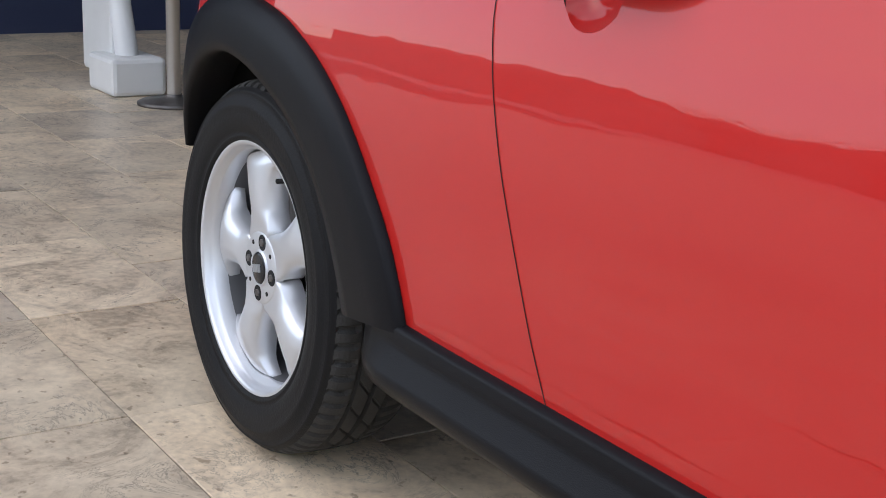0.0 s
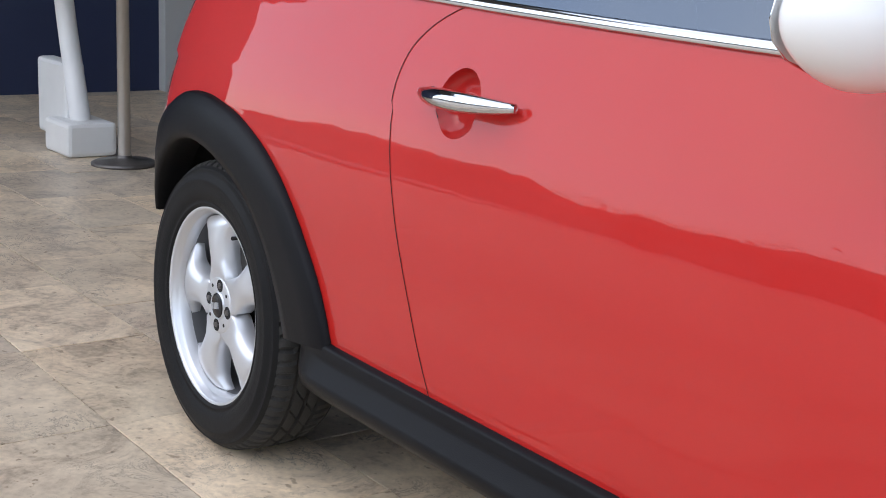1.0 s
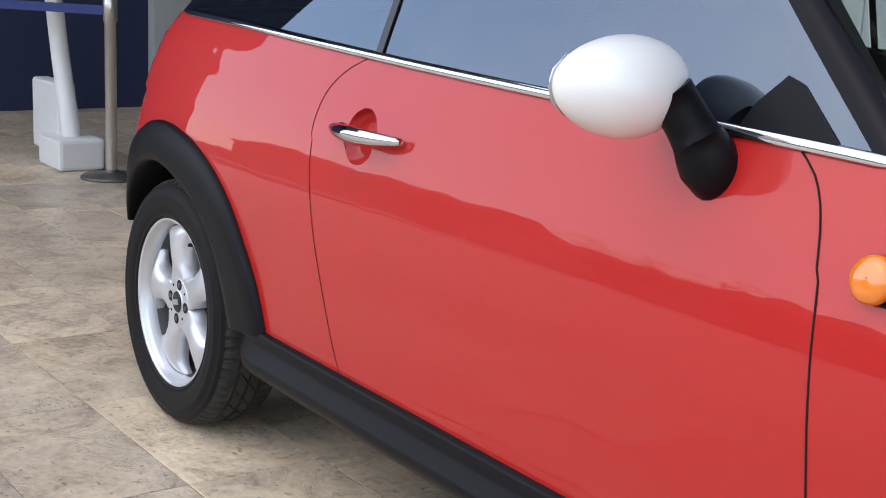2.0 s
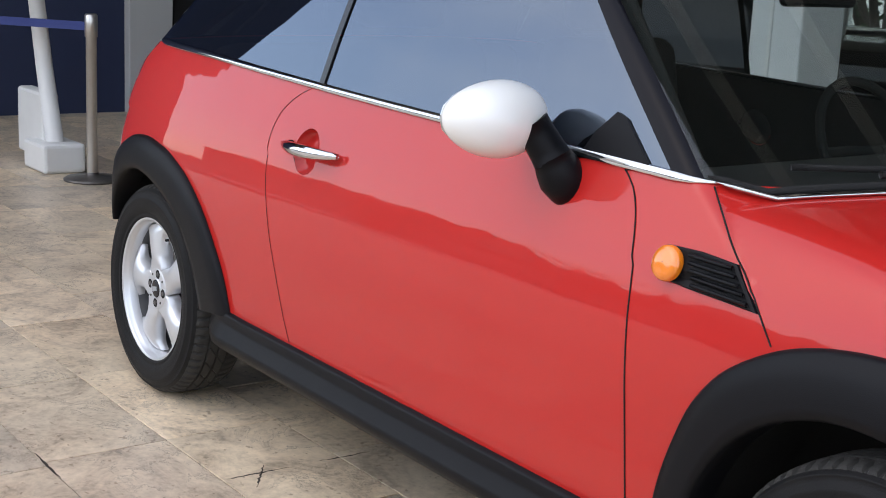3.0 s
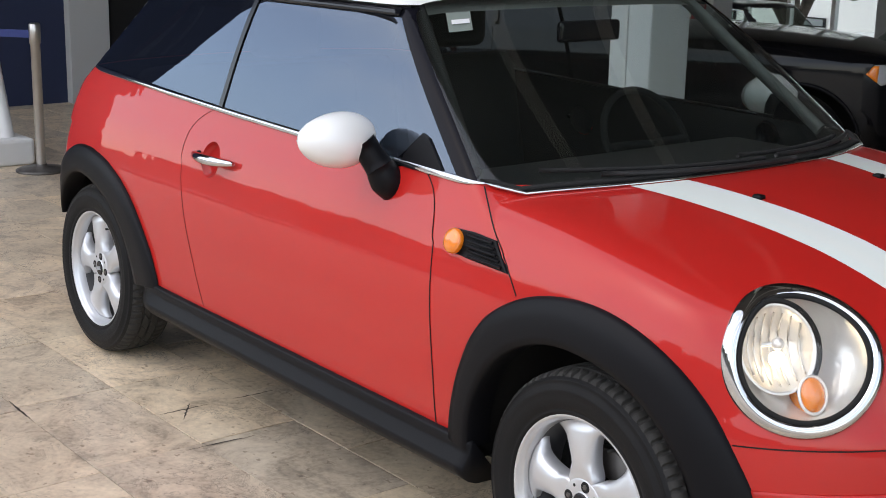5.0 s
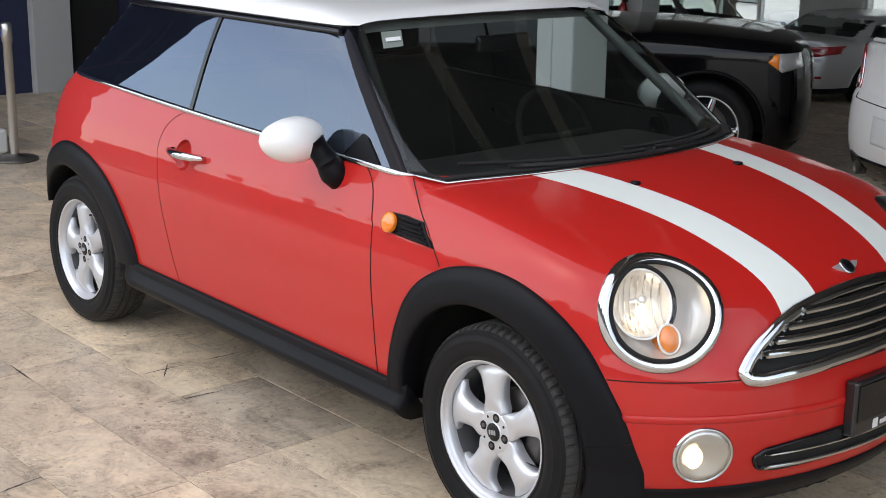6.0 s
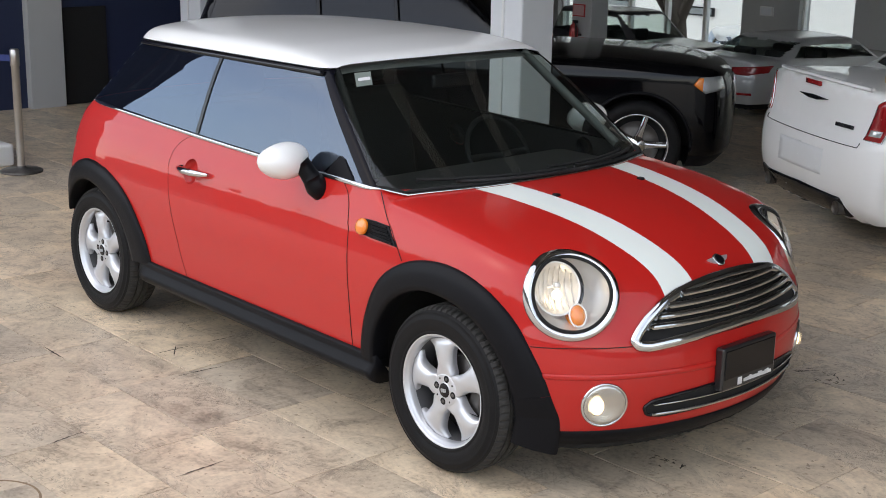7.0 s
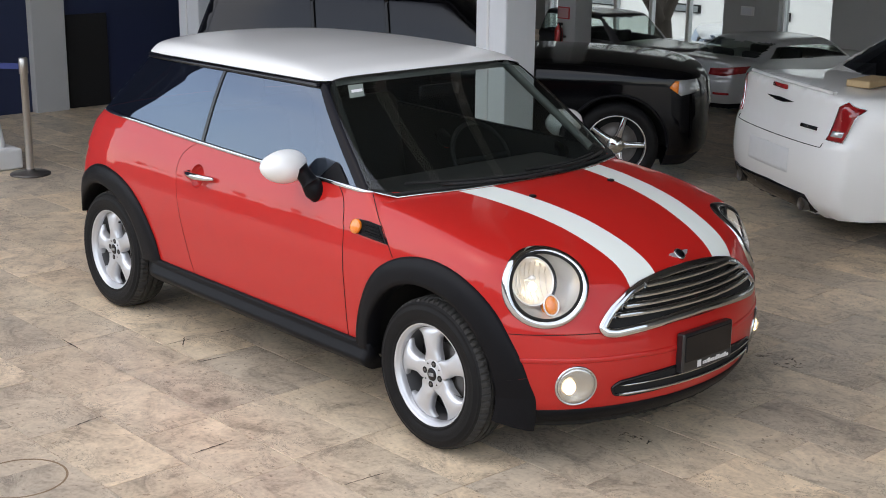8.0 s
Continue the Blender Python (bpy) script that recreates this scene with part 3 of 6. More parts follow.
# black plastic wheel-arch trims
OUT_F = curve([-40, 0, 12, 29, 43, 61, 80, 100, 119, 128, 138, 149, 169, 178, 200], [0.478, 0.436, 0.428, 0.430, 0.441, 0.458, 0.465, 0.474, 0.485, 0.486, 0.477, 0.459, 0.441, 0.439, 0.438])
OUT_R = curve([-10, 7, 17, 30, 44, 57, 70, 82, 95, 110, 130, 160, 200], [0.50, 0.497, 0.487, 0.466, 0.454, 0.443, 0.437, 0.438, 0.448, 0.462, 0.466, 0.455, 0.445])
IN_F = curve([-40, 0, 30, 60, 90, 108, 130, 150, 178, 200], [0.318, 0.320, 0.330, 0.346, 0.360, 0.374, 0.382, 0.378, 0.362, 0.355])
IN_R = curve([-10, 40, 70, 89, 105, 123, 164, 200], [0.345, 0.335, 0.332, 0.342, 0.360, 0.372, 0.375, 0.37])


def arch_trim(name, ax, out, within, a0, a1, side, label=""):
    ang = np.radians(np.linspace(a0, a1, 90))
    ro, inner = out(np.degrees(ang)), within(np.degrees(ang))
    rows = []
    for fr, off in ((1.0, 0.001), (0.995, 0.010), (0.93, 0.017), (0.6, 0.021), (0.2, 0.022), (0.05, 0.020), (0.0, 0.012)):
        r = inner + (ro - inner) * fr
        x, z = ax + r * np.cos(ang), AXLE_Z + r * np.sin(ang)
        p = skin.on_side(x, np.maximum(z, 0.30), 0.0, side)
        p[:, 2] = z
        p[:, 1] += side * off
        rows.append(p)
    back = rows[-1].copy()
    for inn in (0.02, 0.07):
        q = back.copy()
        q[:, 1] -= side * inn
        rows.append(q)
    v = np.array(rows)
    return finish(name, v.reshape(-1, 3), grid_faces(len(rows), 90, flip=side < 0), PLASTIC, car, label)


for s in (-1, 1):
    arch_trim("front_arch_trim", AXLE_F, OUT_F, IN_F, 12, 176, s, label="black plastic wheel-arch trim")
    arch_trim("rear_arch_trim", 0.0, OUT_R, IN_R, 6, 157, s, label="black plastic wheel-arch trim")
    arch_trim("bumper_corner_trim", AXLE_F, OUT_F, IN_F, -16, 11.9, s)

# black sills
for s in (-1, 1):
    xs = np.linspace(0.385, 2.11, 60)
    tuck = 1 - 0.75 * np.clip((0.47 - xs) / 0.085, 0, 1) ** 1.5
    rows = []
    for z, off in ((0.354, 0.001), (0.352, 0.014), (0.346, 0.018), (0.328, 0.014), (0.318, 0.016), (0.294, 0.034), (0.286, 0.037), (0.270, 0.032), (0.250, 0.012), (0.240, -0.012), (0.236, -0.09)):
        zz2 = z - 0.012 * (xs - 0.54) / 1.5 + (0.004 * np.clip((0.62 - xs) / 0.2, 0, 1) ** 2 if z > 0.3 else 0)
        p = skin.on_side(xs, np.full(60, 0.33), 0.0, s)
        p[:, 2] = zz2
        p[:, 1] += s * (off * tuck if off > 0 else off)
        rows.append(p)
    m = len(rows)
    caps = [tuple(k * 60 for k in range(m)), tuple(k * 60 + 59 for k in reversed(range(m)))]
    finish("sill_trim", np.array(rows).reshape(-1, 3), grid_faces(m, 60, flip=s < 0) + caps, PLASTIC, car, "black plastic sill trim")

# black lip under the front bumper
ys = np.linspace(-0.66, 0.66, 80)
rows = []
for z, off in ((0.247, 0.001), (0.243, 0.003), (0.225, -0.004), (0.19, -0.03), (0.18, -0.12)):
    p = skin.on_end(ys, np.full(80, 0.25), 0.0)
    p[:, 2] = z
    p[:, 0] += off
    rows.append(p)
finish("bumper_lip", np.array(rows).reshape(-1, 3), grid_faces(len(rows), 80, flip=True), PLASTIC, car, "black plastic lip under the bumper")

part("underbody_tray", box_bm(0.42, 2.08, -0.60, 0.60, 0.23, 0.33, 0.02), DARK, car, "black underside")
part("rear_tray", box_bm(-0.46, -0.38, -0.60, 0.60, 0.20, 0.34, 0.02), DARK, car, "black underside")

# wheel wells
for ax in (0.0, AXLE_F):
    for s in (-1, 1):
        ang = np.radians(np.linspace(-18, 184, 40) if ax else np.linspace(-4, 166, 40))
        rows = [[(ax + r * math.cos(a), s * yv, AXLE_Z + r * math.sin(a)) for a in ang] for r, yv in ((0.05, 0.50), (0.40, 0.50), (0.405, 0.55), (0.405, 0.79 if ax else 0.735))]
        rows = np.array(rows)
        for row in rows[2:]:
            edge = np.abs(skin.on_side(row[:, 0], np.maximum(row[:, 2], 0.30), 0.0, s)[:, 1])
            row[:, 1] = s * np.minimum(np.abs(row[:, 1]), edge - 0.03)
        finish("wheel_well", rows.reshape(-1, 3), grid_faces(4, 40), DARK, car, "black wheel-arch liner")


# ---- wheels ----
# alloy for the rim's inside, with the recess's shade put into the colour
BARREL = mat("shaded_alloy", (0.16, 0.16, 0.165), 0.5, 0.5, vary=0.3, scale=14, bump=0.1)
spoke_half = curve([0.050, 0.066, 0.080, 0.095, 0.115, 0.140, 0.160, 0.174, 0.187], [36, 33.5, 26, 20, 17, 16, 17, 20.5, 25.5])
spoke_face = curve([0.04, 0.06, 0.09, 0.13, 0.165, 0.188], [-0.019, -0.019, -0.0150, -0.0135, -0.0175, -0.029])


def build_wheel():
    prof = [(0.200, -0.020), (0.2085, -0.014), (0.2105, -0.006), (0.2085, 0.0005), (0.2045, 0.001), (0.2000, -0.001), (0.1978, -0.005), (0.1960, -0.012), (0.1935, -0.014), (0.1915, -0.018), (0.1885, -0.040)]
    rim = lathe("wheel", prof, ALLOY, car, "silver five-spoke alloy wheel", 96)
    lathe("barrel", [(0.1885, -0.040), (0.184, -0.08), (0.182, -0.14), (0.20, -0.165)], BARREL, rim, "grey inside of the rim, shade painted in", 64)
    for k in range(5):
        rs, ss = np.linspace(0.050, 0.1875, 26), np.linspace(-1, 1, 15)
        v = []
        for r in rs:
            h, base = float(spoke_half(r)), float(spoke_face(r))
            row = []
            for q in ss:
                a = radians(90 + 72 * k + q * h)
                ra = r
                dep = base - 0.013 * abs(q) ** 3.0 * min(1, max(0, (r - 0.066) / 0.03)) 
                row.append((ra * math.cos(a), -dep, ra * math.sin(a)))
            for end, at in ((0, 0), (-1, len(ss))):
                x, y, z = row[0 if end == 0 else -1]
                if end == 0:
                    row.insert(0, (x, 0.060, z))
                else:
                    row.append((x, 0.060, z))
            v += row
        finish("spoke", v, grid_faces(len(rs), len(ss) + 2, flip=True), ALLOY, rim)
    lathe("hub", [(0.0, -0.0175), (0.045, -0.0175), (0.056, -0.0178), (0.060, -0.0195), (0.062, -0.03)], ALLOY, rim, seg=64)
    lathe("hub_cap", [(0.0, -0.0125), (0.022, -0.0130), (0.0255, -0.0145), (0.027, -0.0185)], GLOSSBLACK, rim, "black hub cap", 40)
    lathe("cap_ring", [(0.0265, -0.0150), (0.0285, -0.0140), (0.0300, -0.0180)], ALLOY, rim, seg=40)
    bm = bmesh.new()
    for q in (-0.0125, -0.0045, 0.0010, 0.0080):
        box_bm(q, q + 0.0032, 0.0098, 0.0128, -0.0065, 0.0065, bm=bm)
    part("cap_mark", bm, ALLOY, rim, "silver mark on the cap")
    for k in range(4):
        a = radians(70 + 90 * k)
        c = (0.0435 * math.cos(a), 0, 0.0435 * math.sin(a))
        lathe("bolt_hole", [(0.0, -0.0173), (0.0115, -0.0170), (0.0128, -0.0168), (0.0134, -0.0178)], DARK, rim, "dark bolt recess", 20, c)
        lathe("wheel_bolt", [(0.0, -0.0145), (0.0058, -0.0148), (0.0068, -0.0175)], STEEL, rim, "steel wheel bolt", 6, c, smooth=False)
        a += radians(45)
        lathe("locating_hole", [(0.0, -0.0170), (0.0036, -0.0168), (0.0042, -0.0178)], DARK, rim, "", 12, (0.046 * math.cos(a), 0, 0.046 * math.sin(a)))
    lathe("brake_disc", [(0.05, -0.085), (0.115, -0.085), (0.118, -0.088), (0.118, -0.105)], STEEL, rim, "worn steel brake disc", 48)
    lathe("wheel_back", [(0.0, -0.120), (0.19, -0.125)], DARK, rim, "", 40)
    bm = box_bm(0.07, 0.135, 0.070, 0.115, -0.055, 0.055, 0.012)
    bmesh.ops.rotate(bm, verts=bm.verts, cent=(0, 0, 0), matrix=Matrix.Rotation(radians(20), 3, "Y"))
    part("brake_caliper", bm, STEEL, rim, "grey brake caliper")
    lathe("valve", [(0.0, -0.004), (0.004, -0.006), (0.004, -0.03)], DARK, rim, "", 8, (0.176 * math.cos(radians(52)), 0, 0.176 * math.sin(radians(52))))
    # tyre: side walls with ribs, then a tread with grooves and shoulder slots
    side = [(0.198, -0.018), (0.2060, 0.0005), (0.2120, 0.0045), (0.2150, 0.0050), (0.2165, 0.0035), (0.222, 0.0065), (0.232, 0.0100), (0.246, 0.0120), (0.258, 0.0112), (0.262, 0.0124), (0.265, 0.0108), (0.274, 0.0075), (0.282, 0.0030), (0.2835, 0.0042), (0.286, 0.0010), (0.291, -0.005)]
    lathe("tyre", side, RUBBER, rim, "black rubber tyre", 128)
    lathe("tyre_back", [(0.291, -0.158), (0.275, -0.172), (0.23, -0.172), (0.19, -0.165)], RUBBER, rim, "", 96)
    cross = [(0.2905, -0.0045, 0), (0.2955, -0.010, 1), (0.2990, -0.016, 1), (0.3015, -0.024, 1), (0.3025, -0.033, 1), (0.3030, -0.0405, 0), (0.2960, -0.0420, 0), (0.2960, -0.0480, 0), (0.3032, -0.0495, 2), (0.3040, -0.060, 2), (0.3040, -0.0720, 2), (0.2965, -0.0735, 0), (0.2965, -0.0800, 0), (0.3042, -0.0815, 2), (0.3042, -0.092, 2),
             (0.3040, -0.1030, 2), (0.2965, -0.1045, 0), (0.2965, -0.1110, 0), (0.3035, -0.1125, 1), (0.3020, -0.128, 1), (0.2990, -0.140, 1), (0.295, -0.150, 0), (0.290, -0.158, 0)]
    n, v = 70 * 6, []
    for k in range(n):
        for j, (r, dep, slot) in enumerate(cross):
            w = 2 * math.pi * (k + (8.0 * dep / 0.03 if slot == 2 else 0)) / n
            cut = slot == 1 and k % 6 in (0, 1)
            cut2 = slot == 2 and (k % 12 == 0)
            r2 = r - (0.0055 if cut else 0) - (0.004 if cut2 else 0)
            v.append((r2 * math.cos(w), -dep, r2 * math.sin(w)))
    finish("tyre_tread", v, grid_faces(n, len(cross), wrap_u=True), TREAD, rim, "dusty tyre tread with grooves", smooth=False)
    return rim


rear_wheel = build_wheel()
rear_wheel.matrix_world = pose(0, -TRACK, AXLE_Z + 0.01, -1.4, -12, 0)
for x, y, rz, spin, lean in ((AXLE_F, -TRACK, 0, -10, -0.4), (0.0, TRACK, 180, 31, -1.4), (AXLE_F, TRACK, 180, 57, -0.4)):
    w = copy_thing(rear_wheel, pose(x, y, AXLE_Z + 0.01, 0, 0, rz) @ pose(0, 0, 0, lean, 0, 0) @ pose(0, 0, 0, 0, spin, 0))

# ---- bright trim, stripes ----
for s in (-1, 1):
    xs = np.linspace(-0.22, 2.045, 70)
    p = skin.on_side(xs, belt_z(xs), 0.003, s)
    sweep("belt_moulding", p, 0.0095 * np.clip(np.minimum(np.arange(70), 69 - np.arange(70)) / 3.0 + 0.1, 0, 1), CHROME, car, "chrome strip under the side windows", 8, 0.45, skin.normal(p))
    # black rail between side glass and roof
    xs = np.linspace(-0.05, 1.52, 60)
    zr = roof_line(xs) - 0.012
    p = skin.on_side(xs, zr, 0.004, s)
    sweep("roof_rail", p, 0.012, GLOSSBLACK, car, "", 8, 0.6, skin.normal(p))


def foot_of_screen(y):
    """Where the bonnet meets the windscreen, at y across the car."""
    x0, x1 = np.full(len(y), 1.75), np.full(len(y), 2.45)
    for _ in range(26):
        x = (x0 + x1) / 2
        z0, z1 = np.full(len(y), 0.70), np.full(len(y), 1.0)
        for _ in range(26):
            z = (z0 + z1) / 2
            out = lower_body(x, y, z) > 0
            z0, z1 = np.where(out, z0, z), np.where(out, z, z1)
        inside = cabin_top(x, y, z) < 0
        x0, x1 = np.where(inside, x, x0), np.where(inside, x1, x)
    return x


yy = np.linspace(-0.66, 0.66, 90)
xc = foot_of_screen(yy) + 0.006


def with_ends(p, x, y, z):
    """The strip's path carried on to the belt strip on each side."""
    q = np.linspace(0, 1, 7)[1:-1, None]
    ends = [np.array([x, e * y, z]) for e in (-1, 1)]
    return np.vstack([ends[0], ends[0] + (p[0] - ends[0]) * q, p, p[-1] + (ends[1] - p[-1]) * q, ends[1]])


p = with_ends(skin.on_top(xc, yy, 0.004), 2.022, 0.727, 0.946)
taper = np.clip(np.minimum(np.arange(len(p)), len(p) - 1 - np.arange(len(p))) / 2.0 + 0.2, 0, 1)
sweep("cowl_moulding", p, 0.0105 * taper, CHROME, car, "chrome strip at the foot of the windscreen", 8, 0.5)
p = with_ends(skin.on_top(xc - 0.020, yy, 0.003), 2.002, 0.724, 0.952)
sweep("cowl_seal", p, 0.013 * taper, DARK, car, "", 8, 0.5)

for s in (-1, 1):
    n, v, nn = 60, [], []
    for k in range(n):
        q = k / (n - 1)
        for e in np.linspace(0, 1, 9):
            y = s * ((0.277 - 0.100 * q) + e * (0.153 - 0.015 * q))
            x0, x1 = float(np.interp(y, yy, xc)) + 0.012, 3.068 - 0.22 * y * y
            v.append((x0 + (x1 - x0) * q, y))
    v = np.array(v)
    p = skin.on_top(v[:, 0], v[:, 1], 0.0016)
    finish("bonnet_stripe", p, grid_faces(n, 9, flip=s < 0), STRIPE, car, "white vinyl bonnet stripe", True, skin.normal(p))


# ---- headlamps ----
def oval(c, t, a, b, n=72):
    w = np.linspace(0, 2 * np.pi, n, endpoint=False)
    return c + a * np.cos(w)[:, None] * t[0] + b * np.sin(w)[:, None] * t[1]


def on_skin(p, out):
    return skin.shoot(p - 0.35 * out, np.broadcast_to(out, p.shape), 0.8)


for s in (1, -1):
    t = head_axes(s)
    c = np.array([HEAD.x, HEAD.y * s, HEAD.z])
    rows = []
    for f, off in ((1.0, 0.0005), (0.985, 0.008), (0.92, 0.014), (0.85, 0.012), (0.82, 0.004), (0.815, -0.02)):
        p = on_skin(oval(c, t, LAMP_A * f, LAMP_B * f), t[2])
        rows.append(p + off * t[2])
    ring = finish("headlamp", np.array(rows).reshape(-1, 3), grid_faces(len(rows), 72, wrap_v=True, flip=True), CHROME, car, "round headlamp in a wide chrome ring, lit")
    p = on_skin(oval(c, t, LAMP_A * 0.80, LAMP_B * 0.80), t[2])
    sweep("lamp_seal", p + 0.004 * t[2], 0.0055, DARK, ring, "", 8, closed=True)
    rim_p = on_skin(oval(c, t, LAMP_A * 0.79, LAMP_B * 0.79), t[2])
    mid = rim_p.mean(0)
    rows = [rim_p + 0.002 * t[2]]
    for f in (0.92, 0.8, 0.6, 0.4, 0.2, 0.02):
        rows.append(mid + (rim_p - mid) * f + (0.002 + 0.032 * (1 - f * f)) * t[2])
    finish("lamp_lens", np.array(rows).reshape(-1, 3), grid_faces(len(rows), 72, wrap_v=True, flip=True), LENS, ring, "clear lamp glass").visible_shadow = False
    rows = [rim_p - 0.002 * t[2]]
    for f in (0.97, 0.9, 0.75, 0.5, 0.25, 0.02):
        rows.append(mid + (rim_p - mid) * f - (0.004 + 0.075 * (1 - f**3)) * t[2])
    finish("lamp_bowl", np.array(rows).reshape(-1, 3), grid_faces(len(rows), 72, wrap_v=True, flip=True), REFLECTOR, ring, "silver lamp bowl")
    # main beam dish, its bezel and bulb, and the amber indicator
    mc = mid - 0.030 * t[2] + (-0.040 * t[0] * s + 0.022 * t[1])
    rows = [oval(mc, t, r, r * 1.12, 48) - dpt * t[2] for r, dpt in ((0.084, -0.012), (0.080, -0.014), (0.076, -0.008), (0.066, 0.008), (0.045, 0.024), (0.02, 0.034))]
    finish("main_reflector", np.array(rows).reshape(-1, 3), grid_faces(len(rows), 48, wrap_v=True, flip=True), REFLECTOR, ring, "round silver reflector")
    w = np.linspace(-1.2, 1.9, 30)
    bez = [mc + 0.088 * math.cos(a) * t[0] * s + 0.098 * math.sin(a) * t[1] + 0.014 * t[2] for a in w]
    sweep("lamp_bezel", np.array(bez), 0.0055, DARK, ring, "dark bezel beside the reflector", 8)
    bm = bmesh.new()
    bmesh.ops.create_uvsphere(bm, u_segments=20, v_segments=12, radius=0.017)
    bmesh.ops.translate(bm, verts=bm.verts, vec=Vector(mc + 0.000 * t[2] - 0.020 * t[1]))
    part("lamp_bulb", bm, BULB, ring, "lit lamp bulb", True)
    ac = mid - 0.012 * t[2] + (0.020 * t[0] * s - 0.074 * t[1])
    rows = [oval(ac, t, r * 0.75, r, 32) + dpt * t[2] for r, dpt in ((0.036, -0.05), (0.036, 0.0), (0.034, 0.006), (0.030, 0.009), (0.029, 0.010), (0.015, 0.014), (0.001, 0.015))]
    sweep("indicator_ring", oval(ac, t, 0.029, 0.038, 32) + 0.004 * t[2], 0.0035, REFLECTOR, ring, "silver ring round the indicator", 8, closed=True)
    for a in np.linspace(-0.055, 0.055, 7):
        h = 0.075 * math.sqrt(1 - (a / 0.075) ** 2)
        sweep("reflector_flute", [mc + a * t[0] + q * h * t[1] + (-0.034 + 0.042 * ((a / 0.075) ** 2 + q * q * (1 - (a / 0.075) ** 2))) * t[2] for q in np.linspace(-1, 1, 9)], 0.0022, REFLECTOR, ring, sides=6)
    bm = bmesh.new()
    bmesh.ops.create_uvsphere(bm, u_segments=20, v_segments=12, radius=0.0135)
    bmesh.ops.translate(bm, verts=bm.verts, vec=Vector(mc + 0.012 * t[2] + 0.010 * t[1]))
    part("bulb_cap", bm, REFLECTOR, ring, "grey cap before the bulb", True)
    sweep("bulb_bracket", [mc - 0.030 * t[0] + 0.010 * t[1], mc - 0.012 * t[0] + 0.010 * t[1] + 0.010 * t[2], mc + 0.010 * t[1] + 0.012 * t[2]], 0.005, REFLECTOR, ring, "grey bracket of the bulb cap", 6)
    finish("indicator", np.array(rows).reshape(-1, 3), grid_faces(len(rows), 32, wrap_v=True, flip=True), AMBER, ring, "amber indicator lamp")

# ---- grille ----
gy = np.array([0.0, 0.10, 0.20, 0.27, 0.33, 0.40, 0.44, 0.464, 0.452, 0.415, 0.30, 0.16, 0.0])
gz = np.array([0.722, 0.719, 0.709, 0.696, 0.673, 0.629, 0.594, 0.567, 0.549, 0.543, 0.553, 0.564, 0.570])


def loop(ys, zs, per=10):
    k = np.linspace(0, len(ys) - 1, (len(ys) - 1) * per + 1)
    a = np.stack([np.interp(k, range(len(ys)), ys), np.interp(k, range(len(zs)), zs)], 1)
    for _ in range(4):
        a[1:-1] = (a[:-2] + 2 * a[1:-1] + a[2:]) / 4
    b = a[::-1][1:-1] * [-1, 1]
    return np.concatenate([a, b])


def front_panel(name, outline, off, material, parent, label=""):
    c = outline.mean(0)
    rows = [c + (outline - c) * f for f in (1.0, 0.8, 0.6, 0.4, 0.2, 0.02)]
    yz = np.array(rows).reshape(-1, 2)
    p = skin.on_end(yz[:, 0], yz[:, 1], off)
    return finish(name, p, grid_faces(6, len(outline), wrap_v=True, flip=False), material, parent, label)


outline = loop(gy, gz)
p = skin.on_end(outline[:, 0], outline[:, 1], 0.006)
grille = sweep("grille", p, 0.0195, CHROME, car, "chrome radiator grille with four bars", 10, 0.55, skin.normal(p), closed=True)
front_panel("grille_backing", outline, 0.003, DARK, grille)
for z in (0.692, 0.662, 0.632, 0.602):
    half = float(np.interp(-z, -gz[:8], gy[:8])) - 0.022
    y = np.linspace(-half, half, 50)
    p = skin.on_end(y, z - 0.018 * (np.abs(y) / 0.45) ** 2 * 0 + 0 * y, 0.012)
    sweep("grille_bar", p, 0.0130, CHROME, grille, "chrome grille bar", 8, 0.75, (1.0, 0, 0.3))

# lower intake
iy = np.array([0.0, 0.16, 0.30, 0.40, 0.430, 0.415, 0.36, 0.2, 0.0])
iz = np.array([0.376, 0.374, 0.364, 0.352, 0.330, 0.300, 0.290, 0.294, 0.300])
outline = loop(iy, iz)
intake = front_panel("lower_intake", outline, 0.003, DARK, car, "black lower intake with a chrome bar")
p = skin.on_end(outline[:, 0], outline[:, 1], 0.003)
sweep("intake_edge", p, 0.006, GLOSSBLACK, intake, "", 6, closed=True)
y = np.linspace(-0.40, 0.40, 50)
for z, r in ((0.302, 0.0065), (0.338, 0.004)):
    sweep("intake_bar", skin.on_end(y, np.full(50, z), 0.009), r, CHROME, intake, "chrome bar", 8)

